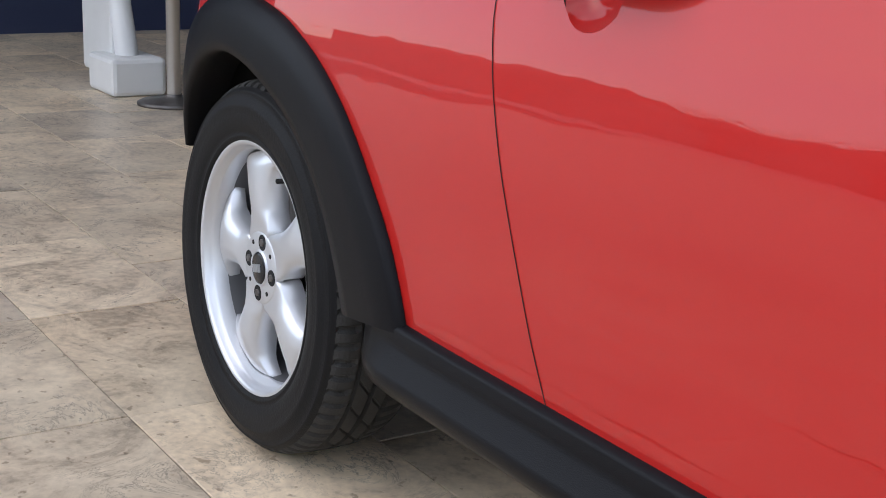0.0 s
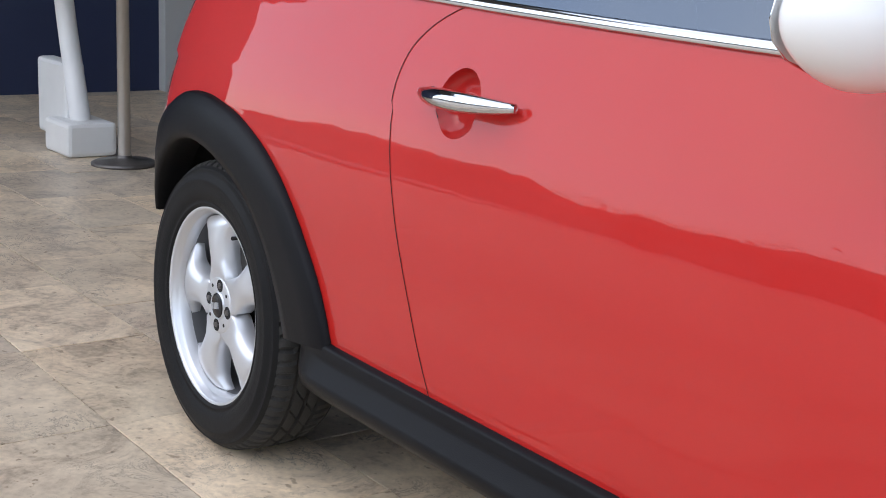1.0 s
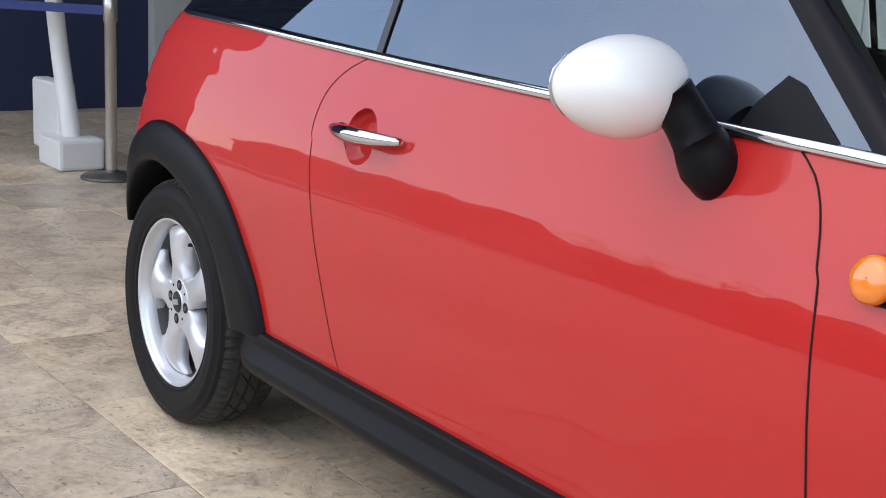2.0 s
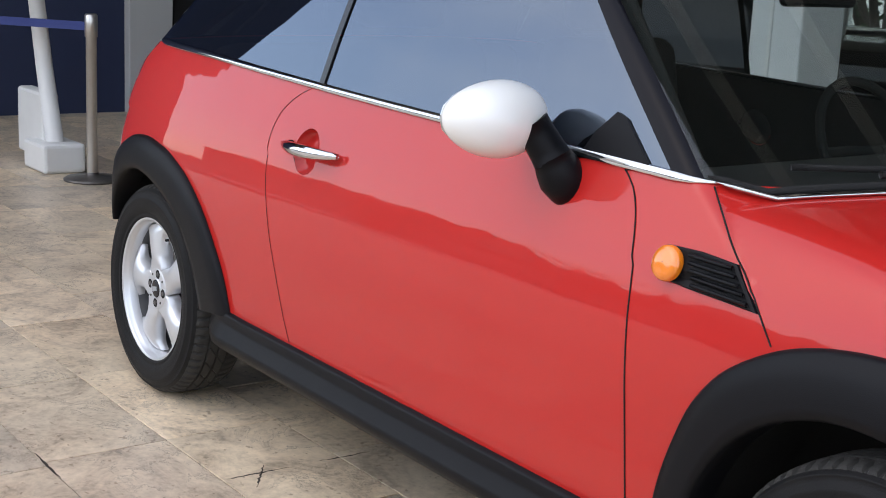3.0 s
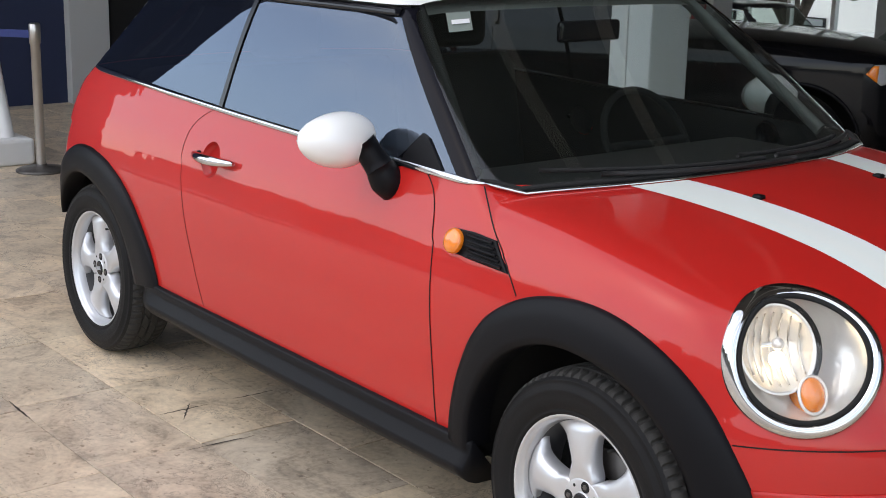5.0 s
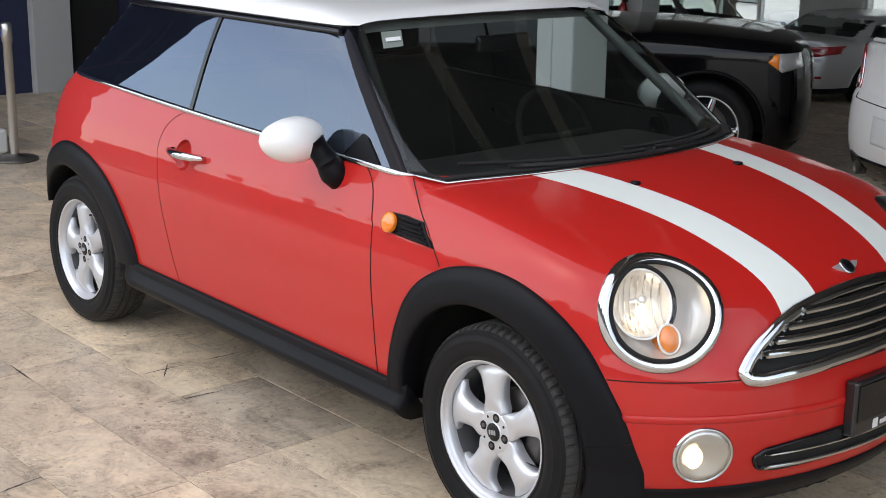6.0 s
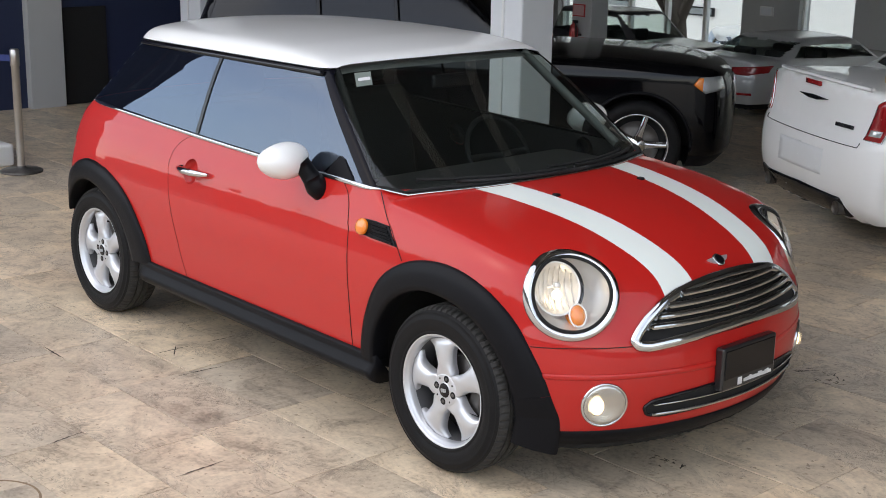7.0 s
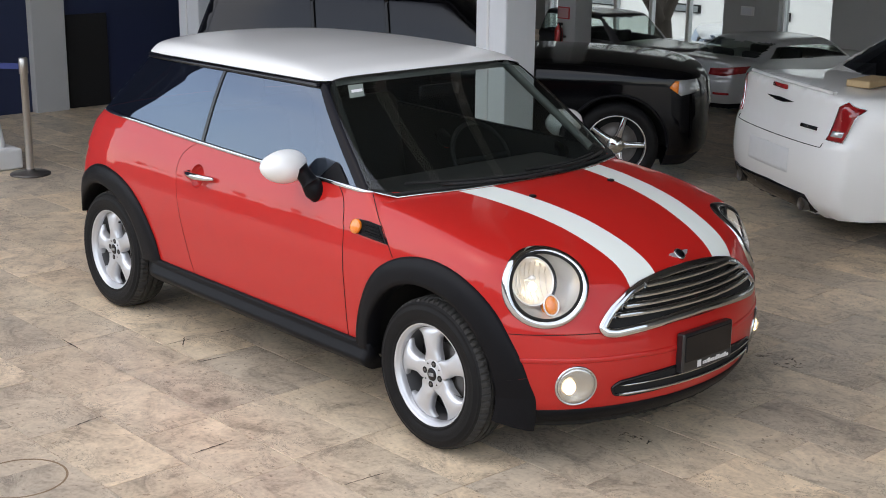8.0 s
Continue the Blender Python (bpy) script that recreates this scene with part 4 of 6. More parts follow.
# bumper crease line and fog lamps
y = np.linspace(-0.70, 0.70, 80)
for s in (1, -1):
    fc = skin.on_end(np.array([FOG[0] * s]), np.array([FOG[1]]))[0]
    out = np.array([0.86, -0.50 * s, 0.05])
    out /= np.linalg.norm(out)
    ac = np.cross([0, 0, 1.0], out)
    ac /= np.linalg.norm(ac)
    t = (ac, np.cross(out, ac), out)
    rows = []
    for r, off in ((0.082, 0.0), (0.080, 0.006), (0.076, 0.008), (0.072, 0.003)):
        rows.append(on_skin(oval(fc, t, r, r, 48), t[2]) + off * t[2])
    fog = finish("fog_lamp", np.array(rows).reshape(-1, 3), grid_faces(4, 48, wrap_v=True, flip=True), CHROME, car, "lit round fog lamp with a bright rim")
    base = rows[-1]
    mid = base.mean(0)
    rows = [base] + [mid + (base - mid) * f + d * t[2] for f, d in ((0.97, 0.006), (0.8, 0.004), (0.6, -0.001), (0.35, -0.006), (0.05, -0.009))]
    finish("fog_reflector", np.array(rows).reshape(-1, 3), grid_faces(len(rows), 48, wrap_v=True, flip=True), FOGREF, fog, "silver reflector")
    rows = [oval(mid + 0.002 * t[2] - 0.028 * t[0] * s, t, r, r * 1.25, 28) + d * t[2] for r, d in ((0.024, -0.01), (0.024, 0.006), (0.021, 0.009), (0.012, 0.012), (0.001, 0.013))]
    finish("fog_bulb", np.array(rows).reshape(-1, 3), grid_faces(len(rows), 28, wrap_v=True, flip=True), BULBS, fog, "lit fog lamp bulb")
    rows = [base + 0.003 * t[2]] + [mid + (base - mid) * f + (0.003 + 0.022 * (1 - f * f)) * t[2] for f in (0.8, 0.5, 0.2, 0.02)]
    finish("fog_lens", np.array(rows).reshape(-1, 3), grid_faces(len(rows), 48, wrap_v=True, flip=True), LENS, fog, "clear glass").visible_shadow = False

# number plate holder with a dealer's blank plate
plate = part("plate_holder", box_bm(3.145, 3.182, -0.155, 0.155, 0.348, 0.506, 0.008), PLATEMAT, car, "black plate holder with a blank black plate")
part("plate", box_bm(3.182, 3.1855, -0.142, 0.142, 0.390, 0.494, 0.002), GLOSSBLACK, plate, "blank black plate")
bm = bmesh.new()
rnd = random.Random(4)
yb = -0.03
while yb < 0.125:
    w = rnd.uniform(0.006, 0.013)
    box_bm(3.1825, 3.1845, yb, yb + w, 0.362, 0.362 + rnd.uniform(0.011, 0.019), bm=bm)
    yb += w + 0.003
box_bm(3.1825, 3.1845, -0.065, -0.042, 0.358, 0.384, bm=bm)
part("plate_print", bm, PRINT, plate, "white print on the plate frame")

# badge on the bonnet
bp = skin.on_end(np.array([0.0]), np.array([0.763]), 0.002)[0]
bn = skin.normal(bp)
bx = np.cross([0, 1.0, 0], bn)
badge_rows = [[bp + r * (math.cos(a) * np.array([0, 1.0, 0]) + math.sin(a) * bx) + h * bn for a in np.linspace(0, 2 * np.pi, 24, endpoint=False)] for r, h in ((0.026, 0.0), (0.025, 0.005), (0.022, 0.006), (0.001, 0.006))]
badge = finish("bonnet_badge", np.array(badge_rows).reshape(-1, 3), grid_faces(4, 24, wrap_v=True), CHROME, car, "winged chrome badge, unlettered")
for s in (-1, 1):
    wing = [(0.016, 0.013), (0.036, 0.012), (0.056, 0.010), (0.050, 0.003), (0.038, -0.006), (0.018, -0.014)]
    v = [bp + np.array([0, s * a, 0]) - bx * b + bn * h for h in (-0.003, 0.004) for a, b in wing]
    finish("badge_wing", v, [tuple(range(6, 12))] + [(k, (k + 1) % 6, 6 + (k + 1) % 6, 6 + k) for k in range(6)], ALLOY, badge, "silver wing", smooth=False)
rows = [[bp + r * (math.cos(a) * np.array([0, 1.0, 0]) + math.sin(a) * bx) + h * bn for a in np.linspace(0, 2 * np.pi, 24, endpoint=False)] for r, h in ((0.019, 0.005), (0.019, 0.007), (0.017, 0.008), (0.001, 0.008))]
finish("badge_disc", np.array(rows).reshape(-1, 3), grid_faces(4, 24, wrap_v=True), GLOSSBLACK, badge)

# ---- side details ----
for s in (-1, 1):
    # side repeater and slatted grille
    c = skin.on_side(np.array([2.000]), np.array([0.808]), 0.0, s)[0]
    n = skin.normal(c)
    base = [(1.985, 0.838), (2.060, 0.840), (2.135, 0.834), (2.200, 0.770), (2.130, 0.773), (2.050, 0.776), (1.990, 0.780), (1.966, 0.808)]
    bl = np.array(base)
    cc = bl.mean(0)
    rows = [cc + (bl - cc) * f for f in (1.0, 0.97, 0.9, 0.5, 0.02)]
    v = []
    for k, r in enumerate(rows):
        v += list(skin.on_side(r[:, 0], r[:, 1], (0.0, 0.005, 0.006, 0.003, 0.003)[k], s))
    vent = finish("side_vent", v, grid_faces(5, 8, wrap_v=True, flip=s > 0), PLASTIC, car, "black slatted vent with a round amber repeater", smooth=False)
    for k in range(5):
        q0, q1 = (2.042 + 0.004 * k, 0.829 - 0.0115 * k), (2.132 + 0.0115 * k, 0.826 - 0.0118 * k)
        ln = np.linspace(0, 1, 8)
        p = skin.on_side(q0[0] + (q1[0] - q0[0]) * ln, q0[1] + (q1[1] - q0[1]) * ln, 0.010, s)
        sweep("vent_slat", p, 0.0036, PLASTIC, vent, sides=6)
    rows = []
    ax1 = np.array([1.0, 0, 0]) - n * n[0]
    ax1 /= np.linalg.norm(ax1)
    ax2 = np.cross(n, ax1)
    for r, h in ((0.031, 0.004), (0.031, 0.012), (0.028, 0.017), (0.018, 0.021), (0.001, 0.022)):
        rows.append([c + r * (math.cos(a) * ax1 + math.sin(a) * ax2) + h * n for a in np.linspace(0, 2 * np.pi, 32, endpoint=False)])
    finish("side_repeater", np.array(rows).reshape(-1, 3), grid_faces(5, 32, wrap_v=True, flip=False), AMBER, vent, "round amber repeater lamp")
    # bowl in the door behind the handle, then the handle
    w = np.linspace(0, 2 * np.pi, 40, endpoint=False)
    edge = skin.on_side(BOWL[0] + BOWL[2] * np.cos(w), BOWL[1] + BOWL[2] * np.sin(w), 0.0, s)
    mid = edge.mean(0)
    rows = []
    for fr, dp in ((1.0, 0.0), (0.985, 0.002), (0.95, 0.007), (0.86, 0.017), (0.7, 0.025), (0.4, 0.030), (0.02, 0.031)):
        q = mid + (edge - mid) * fr
        q[:, 1] = edge[:, 1] * (1.0 if fr > 0.8 else fr) + mid[1] * (0.0 if fr > 0.8 else 1 - fr) - s * dp
        rows.append(q)
    finish("handle_bowl", np.array(rows).reshape(-1, 3), grid_faces(len(rows), 40, wrap_v=True, flip=s > 0), RED, car)
    finish("bowl_back", np.array(rows).reshape(-1, 3) - np.array([0, s * 0.005, 0]), grid_faces(len(rows), 40, wrap_v=True, flip=s < 0), CABIN, car)
    xs = np.linspace(0.725, 0.960, 24)
    q = (xs - 0.725) / 0.235
    p = skin.on_side(np.full(24, 0.70), np.full(24, 0.826), 0.0, s)
    p[:, 0], p[:, 2] = xs, 0.829 + 0.002 * q
    p[:, 1] += s * (0.006 + 0.034 * np.sin(np.pi * np.clip(q * 0.95 + 0.03, 0, 1)) ** 0.7)
    handle = sweep("door_handle", p, 0.004 + 0.0125 * np.sin(np.pi * (0.10 + 0.84 * q)) ** 0.8, CHROME, car, "chrome door handle", 12, 1.0)
    lathe("handle_seat", [(0.0, 0.012), (0.008, 0.011), (0.011, 0.006), (0.012, -0.004)], GLOSSBLACK, handle, "black handle seat", 20, (0.735, s * 0.790, 0.827))
    # door mirror
    bm = bmesh.new()
    bmesh.ops.create_uvsphere(bm, u_segments=40, v_segments=24, radius=1.0)
    for vtx in bm.verts:
        x, y, z = vtx.co
        x = x * (0.082 if x > 0 else 0.040)
        vtx.co = (1.600 + x - 0.03 * y * y * 0.3, s * 0.862 + y * 0.112 * (1 + 0.08 * z), 1.001 + z * 0.072 * (1 - 0.06 * s * y))
    mirror = part("door_mirror", bm, WHITE, car, "white mirror cap on a black stalk", True)
    bm = bmesh.new()
    bmesh.ops.create_uvsphere(bm, u_segments=32, v_segments=8, radius=1.0)
    for vtx in bm.verts:
        vtx.co = (1.558 + vtx.co.x * 0.004, s * 0.862 + vtx.co.y * 0.096, 1.001 + vtx.co.z * 0.058)
    part("mirror_glass", bm, CHROME, mirror, "mirror glass", True)
    stalk = [(1.655, s * 0.822, 1.000), (1.664, s * 0.810, 0.977), (1.673, s * 0.798, 0.955), (1.680, s * 0.788, 0.936)]
    stem = sweep("mirror_stalk", stalk, (0.035, 0.035, 0.036, 0.038), PLASTIC, mirror, "black plastic mirror stalk", 18, 0.85, (1.0, 0, 0))
    foot = [(1.680, s * 0.787, 0.938), (1.686, s * 0.781, 0.923), (1.690, s * 0.773, 0.906), (1.692, s * 0.761, 0.894), (1.692, s * 0.735, 0.890)]
    sweep("stalk_foot", foot, (0.038, 0.043, 0.046, 0.046, 0.042), PLASTIC, stem, "black plastic foot of the stalk", 18, 0.9, (1.0, 0, 0))
    sail = [(1.890, 0.950), (1.715, 0.952), (1.735, 0.990), (1.775, 1.030), (1.800, 1.022)]
    sv = [tuple(skin.on_side(np.array([a]), np.array([b]), 0.006, s)[0]) for a, b in sail] + [tuple(skin.on_side(np.array([a]), np.array([b]), -0.004, s)[0]) for a, b in sail]
    finish("mirror_sail", sv, [tuple(range(5)), tuple(reversed(range(5, 10)))] + [(k, (k + 1) % 5, 5 + (k + 1) % 5, 5 + k) for k in range(5)], PLASTIC, car, "black corner piece of the side window", smooth=False)


# ---- cabin ----
def soft_box(name, x0, x1, y0, y1, z0, z1, bevel, material, label="", tilt=0.0):
    bm = box_bm(x0, x1, y0, y1, z0, z1, bevel, 4)
    if tilt:
        bmesh.ops.rotate(bm, verts=bm.verts, cent=((x0 + x1) / 2, 0, z0), matrix=Matrix.Rotation(radians(tilt), 3, "Y"))
    return part(name, bm, material, car, label, True)


soft_box("dashboard", 1.62, 2.08, -0.66, 0.66, 0.60, 0.90, 0.08, DASH, "black dashboard")
soft_box("cabin_floor", -0.35, 2.10, -0.70, 0.70, 0.24, 0.32, 0.02, CABIN)
for s in (-1, 1):
    soft_box("seat_cushion", 0.70, 1.25, s * 0.36 - 0.24, s * 0.36 + 0.24, 0.36, 0.56, 0.06, CABIN, "dark cloth seat")
    soft_box("seat_back", 0.62, 0.76, s * 0.36 - 0.24, s * 0.36 + 0.24, 0.52, 1.08, 0.06, CABIN, "dark cloth seat back", -12)
    soft_box("headrest", 0.50, 0.60, s * 0.36 - 0.13, s * 0.36 + 0.13, 1.09, 1.26, 0.04, CABIN, "dark headrest")
soft_box("rear_bench", -0.15, 0.05, -0.55, 0.55, 0.50, 1.00, 0.06, CABIN, "dark rear seat", -10)
ang = np.linspace(0, 2 * np.pi, 40, endpoint=False)
wc, wt = np.array([1.53, 0.36, 0.875]), radians(28)
ring = np.stack([wc[0] - 0.178 * np.sin(ang) * math.sin(wt), wc[1] + 0.178 * np.cos(ang), wc[2] + 0.178 * np.sin(ang) * math.cos(wt)], 1)
wheel_s = sweep("steering_wheel", ring, 0.012, DARK, car, "black steering wheel", 10, closed=True)
for a in (0.0, np.pi, -np.pi / 2):
    q = np.array([wc[0] - 0.18 * np.sin(a) * math.sin(wt), wc[1] + 0.18 * np.cos(a), wc[2] + 0.18 * np.sin(a) * math.cos(wt)])
    sweep("wheel_spoke", [wc + np.array([0.02, 0, 0]), (wc + q) / 2, q], 0.014, DARK, wheel_s, "", 8)
soft_box("inner_mirror", 1.60, 1.625, -0.12, 0.12, 1.215, 1.275, 0.012, GLOSSBLACK, "inside mirror")

# wipers
def on_screen(y, up):
    """A point on the windscreen: across, and metres up from its foot."""
    z = 0.945 + up * 0.54
    o = np.array([1.0, y, z])
    return skin.shoot(o, np.array([1.0, 0, 0]), 1.6)


for y0, y1, u0, u1 in ((0.12, -0.48, 0.015, 0.015), (0.58, 0.06, 0.02, 0.035)):
    q = np.linspace(0, 1, 16)
    p = np.array([on_screen(y0 + (y1 - y0) * a, u0 + (u1 - u0) * a) + np.array([0.012, 0, 0.012]) for a in q])
    arm = sweep("wiper", p, 0.007, DASH, car, "black wiper", 6)
    b = np.array([on_screen(y0 - 0.10 + (y1 - y0 - 0.02) * a, u0 + 0.022 + (u1 - u0) * a) + np.array([0.006, 0, 0.006]) for a in q])
    sweep("wiper_blade", b, 0.006, DARK, arm, "", 6)

# washer jets on the bonnet
for y in (-0.24, 0.24):
    c = skin.on_top(np.array([2.45]), np.array([y]), 0.0)[0]
    part("washer_jet", box_bm(c[0] - 0.014, c[0] + 0.012, c[1] - 0.012, c[1] + 0.012, c[2] - 0.004, c[2] + 0.009, 0.005), PLASTIC, car, "black washer jet", True)

# permit sticker inside the windscreen
STICK = [on_screen(y, (z - 0.945) / 0.54) + np.array([0.003, 0, 0.003]) for y, z in ((-0.540, 1.260), (-0.470, 1.265), (-0.431, 1.308), (-0.503, 1.305))]
BAR = [on_screen(y, (z - 0.945) / 0.54) + np.array([0.005, 0, 0.005]) for y, z in ((-0.517, 1.277), (-0.464, 1.280), (-0.455, 1.290), (-0.508, 1.287))]
sticker = finish("permit_sticker", STICK, [(0, 1, 2, 3)], STICKERM, car, "pale grey-green permit sticker", smooth=False)
finish("sticker_bar", BAR, [(0, 1, 2, 3)], PRINT, sticker, "white bar", smooth=False)


# ---- the place: a tiled showroom, open to a courtyard ----
NAVY = mat("navy_wall_paint", (0.012, 0.02, 0.06), 0.6, vary=0.2, scale=2, bump=0.1, fine=80)
PALE = mat("pale_column_paint", (0.70, 0.72, 0.74), 0.6, vary=0.12, scale=3, bump=0.1, fine=80)
WALLGREY = mat("grey_wall_paint", (0.42, 0.42, 0.41), 0.7, vary=0.15, scale=2, bump=0.15, fine=60)
CEIL = mat("grey_ceiling", (0.16, 0.16, 0.165), 0.8, vary=0.15, scale=1.5, bump=0.1, fine=40)
BEAM = mat("white_beam_paint", (0.72, 0.72, 0.70), 0.6, vary=0.1, scale=4)
STUCCO = mat("reflected_stucco", (0.33, 0.30, 0.265), 0.85, vary=0.25, scale=1.2, bump=0.3, fine=60)
TERRA = mat("brown_tile_roof", (0.20, 0.14, 0.11), 0.8, vary=0.3, scale=5, bump=0.3, fine=40)
ASPHALT = mat("asphalt", (0.055, 0.054, 0.052), 0.9, vary=0.3, scale=2, bump=0.4, fine=200)
CONCRETE = mat("pale_concrete", (0.45, 0.44, 0.42), 0.85, vary=0.2, scale=2, bump=0.3, fine=100)
RENDERW = mat("pale_facade_paint", (0.78, 0.77, 0.74), 0.8, vary=0.1, scale=1.5, bump=0.2, fine=60)
FRAMEW = mat("white_window_frame", (0.75, 0.75, 0.74), 0.45, vary=0.08, scale=5)
PANE = glass("window_pane", (0.93, 0.96, 0.95), 0.97)
BARK = mat("tree_bark", (0.09, 0.07, 0.055), 0.9, vary=0.4, scale=6, bump=0.6, fine=60)
LEAF = mat("tree_leaves", (0.05, 0.085, 0.03), 0.6, vary=0.4, scale=3)
BRUSHED = mat("brushed_steel", (0.55, 0.53, 0.50), 0.3, 0.9, vary=0.2, scale=20, bump=0.05, fine=400)
STRAP = mat("blue_strap", (0.02, 0.035, 0.16), 0.7, vary=0.2, scale=30)
WHITEPL = mat("white_plastic", (0.70, 0.70, 0.68), 0.5, vary=0.15, scale=8)
REDENAMEL = mat("red_enamel", (0.42, 0.02, 0.02), 0.35, vary=0.15, scale=8, coat=0.5)

# floor tiles: rows along x, 0.605 by 0.333 m, joints recessed
TX, TY, JOINT = 0.605, 0.333, 0.0028
X0, X1, Y0, Y1 = -12.6, 12.0, -14.0, 11.4
floor = tagged(part("floor", box_bm(X0, X1, Y0, Y1, -1.45, -0.0035), GROUT), "travertine tile floor, cream with grey-brown bands", "floor", kind="structure")


def tile_mesh(w, d, h, b=0.0009):
    v = [(x, y, -0.02) for x, y in ((0, 0), (w, 0), (w, d), (0, d))] + [(x, y, h - b) for x, y in ((0, 0), (w, 0), (w, d), (0, d))] + [(x, y, h) for x, y in ((b, b), (w - b, b), (w - b, d - b), (b, d - b))]
    f = [(8, 9, 10, 11)] + [(k, (k + 1) % 4, 4 + (k + 1) % 4, 4 + k) for k in range(4)] + [(4 + k, 4 + (k + 1) % 4, 8 + (k + 1) % 4, 8 + k) for k in range(4)]
    return v, f


rnd = random.Random(11)
known = {0: 0.69, 1: 1.0, 2: 1.0, 3: 1.03, 4: 1.36, 5: 1.63, -1: 0.30}
tile_objects, rest_v, rest_f = [], [], []
variants = []
for k in range(6):
    v, f = tile_mesh(TX - JOINT, TY - JOINT, (-0.0006, 0.0, 0.0003, -0.0003, 0.0005, -0.0009)[k])
    me = bpy.data.meshes.new("tile")
    me.from_pydata(v, [], f)
    me.materials.append(TILE)
    variants.append(me)
row = math.ceil((-0.283 - Y0) / TY)
while -0.283 - row * TY < Y1:
    yb = -0.283 - (row + 1) * TY
    off = known.get(row, rnd.uniform(0, TX))
    x = off - TX * math.ceil((off - X0) / TX)
    while x < X1:
        a, b = max(x, X0), min(x + TX, X1)
        c, d = max(yb, Y0), min(yb + TY, Y1)
        if b - a > 0.02 and d - c > 0.02:
            whole = b - a > TX - 1e-6 and d - c > TY - 1e-6
            if whole and -2.9 < a < 3.9 and -2.35 < yb < 1.0 and len(tile_objects) < 300:
                ob = new("tile", variants[rnd.randrange(6)])
                ob.location = (a + JOINT / 2, yb + JOINT / 2, 0)
                ob.parent = floor
                tile_objects.append(ob)
            else:
                v, f = tile_mesh(b - a - JOINT, d - c - JOINT, rnd.uniform(-0.0009, 0.0004))
                o = len(rest_v)
                rest_v += [(p[0] + a + JOINT / 2, p[1] + c + JOINT / 2, p[2]) for p in v]
                rest_f += [tuple(i + o for i in q) for q in f]
        x += TX
    row -= 1
tagged(finish("tiles", rest_v, rest_f, TILE, floor, smooth=False), kind="stuff")

# ground outside, to the horizon
tagged(part("ground", box_bm(-300, 300, -300, 300, -1.9, -1.42), ASPHALT), "grey asphalt ground outside", "ground", kind="structure")

# walls, ceiling, columns
EDGE = -0.6
tagged(part("ceiling", box_bm(X0, 9.0, EDGE, Y1, 4.70, 4.95), CEIL), "grey showroom ceiling, out of view", "ceiling", kind="structure")
# unseen overhang, added to darken the left floor and the rear glass's reflection
tagged(part("ceiling", box_bm(X0, -3.6, -3.4, EDGE, 4.70, 4.95), CEIL), "grey showroom ceiling, out of view", "ceiling", kind="structure")
# unseen wall, added to darken the right side and the nose's reflections
tagged(part("wall_east", box_bm(9.0, 9.2, 2.0, Y1 - 0.25, -0.2, 4.7), WALLGREY), "unseen grey wall, added to keep light out", "wall", kind="structure")
for k, yb in enumerate((-0.45, 2.9, 6.4, 9.6)):
    tagged(part("beam", box_bm(X0, 9.0, yb - 0.12, yb + 0.12, 4.35, 4.70, 0.01), CEIL), "painted ceiling beam", "beam", kind="structure")
# unseen pale strips hung slantwise under the ceiling, added for the windscreen's reflected streaks
for xa, ya, ln in ((3.7, -0.5, 9.0), (4.9, -0.1, 10.0)):
    bm = box_bm(-ln, 0.0, -0.06, 0.06, 4.24, 4.345, 0.01)
    bmesh.ops.rotate(bm, verts=bm.verts, cent=(0, 0, 0), matrix=Matrix.Rotation(radians(-36), 3, "Z"))
    bmesh.ops.translate(bm, verts=bm.verts, vec=(xa, ya, 0))
    tagged(part("cable_tray", bm, BEAM), "unseen pale strip under the ceiling, mirrored in the windscreen", "cable tray", kind="structure")
XW = -6.0
tagged(part("wall_back", box_bm(X0 - 0.2, X0, 4.2, Y1, -0.2, 4.7), NAVY), "dark navy painted wall", "wall", kind="structure")
tagged(part("wall_return", box_bm(X0 - 0.2, XW - 0.2, 4.0, 4.2, -0.2, 4.7), NAVY), "dark navy painted wall", "wall", kind="structure")
wall_w = tagged(part("wall_west", box_bm(XW - 0.2, XW, -3.4, 4.2, -0.2, 4.7), NAVY), "dark navy painted wall", "wall", kind="structure")
part("pilaster", box_bm(XW, XW + 0.10, 1.68, 2.02, 0.0, 4.7, 0.006), WALLGREY, wall_w, "grey pilaster")
for y in (1.48, 1.59):
    sweep("pipe", [(XW + 0.06, y, 0.05), (XW + 0.06, y, 2.2), (XW + 0.06, y, 4.65)], 0.035, WALLGREY, wall_w, "grey wall pipe", 12)
part("door_recess", box_bm(XW, XW + 0.03, 2.06, 2.5, 0.0, 0.9, 0.004), DARK, wall_w, "black doorway")

def column(x, y, sx, sy, strip=False):
    ob = tagged(part("column", box_bm(x, x + sx, y, y + sy, 0, 4.7, 0.012), PALE), "pale painted square column", "column", kind="structure")
    if strip:
        part("corner_strip", box_bm(x + sx * 0.40, x + sx * 0.46, y - 0.012, y, 0.0, 4.68, 0.003), FRAMEW, ob, "white cable duct")
    return ob


column(-0.80, 2.54, 0.30, 0.30, True)
column(-4.73, 2.55, 0.33, 0.33, True)
pier = column(-4.12, 6.96, 0.27, 0.27)
pier.data.materials[0] = WALLGREY

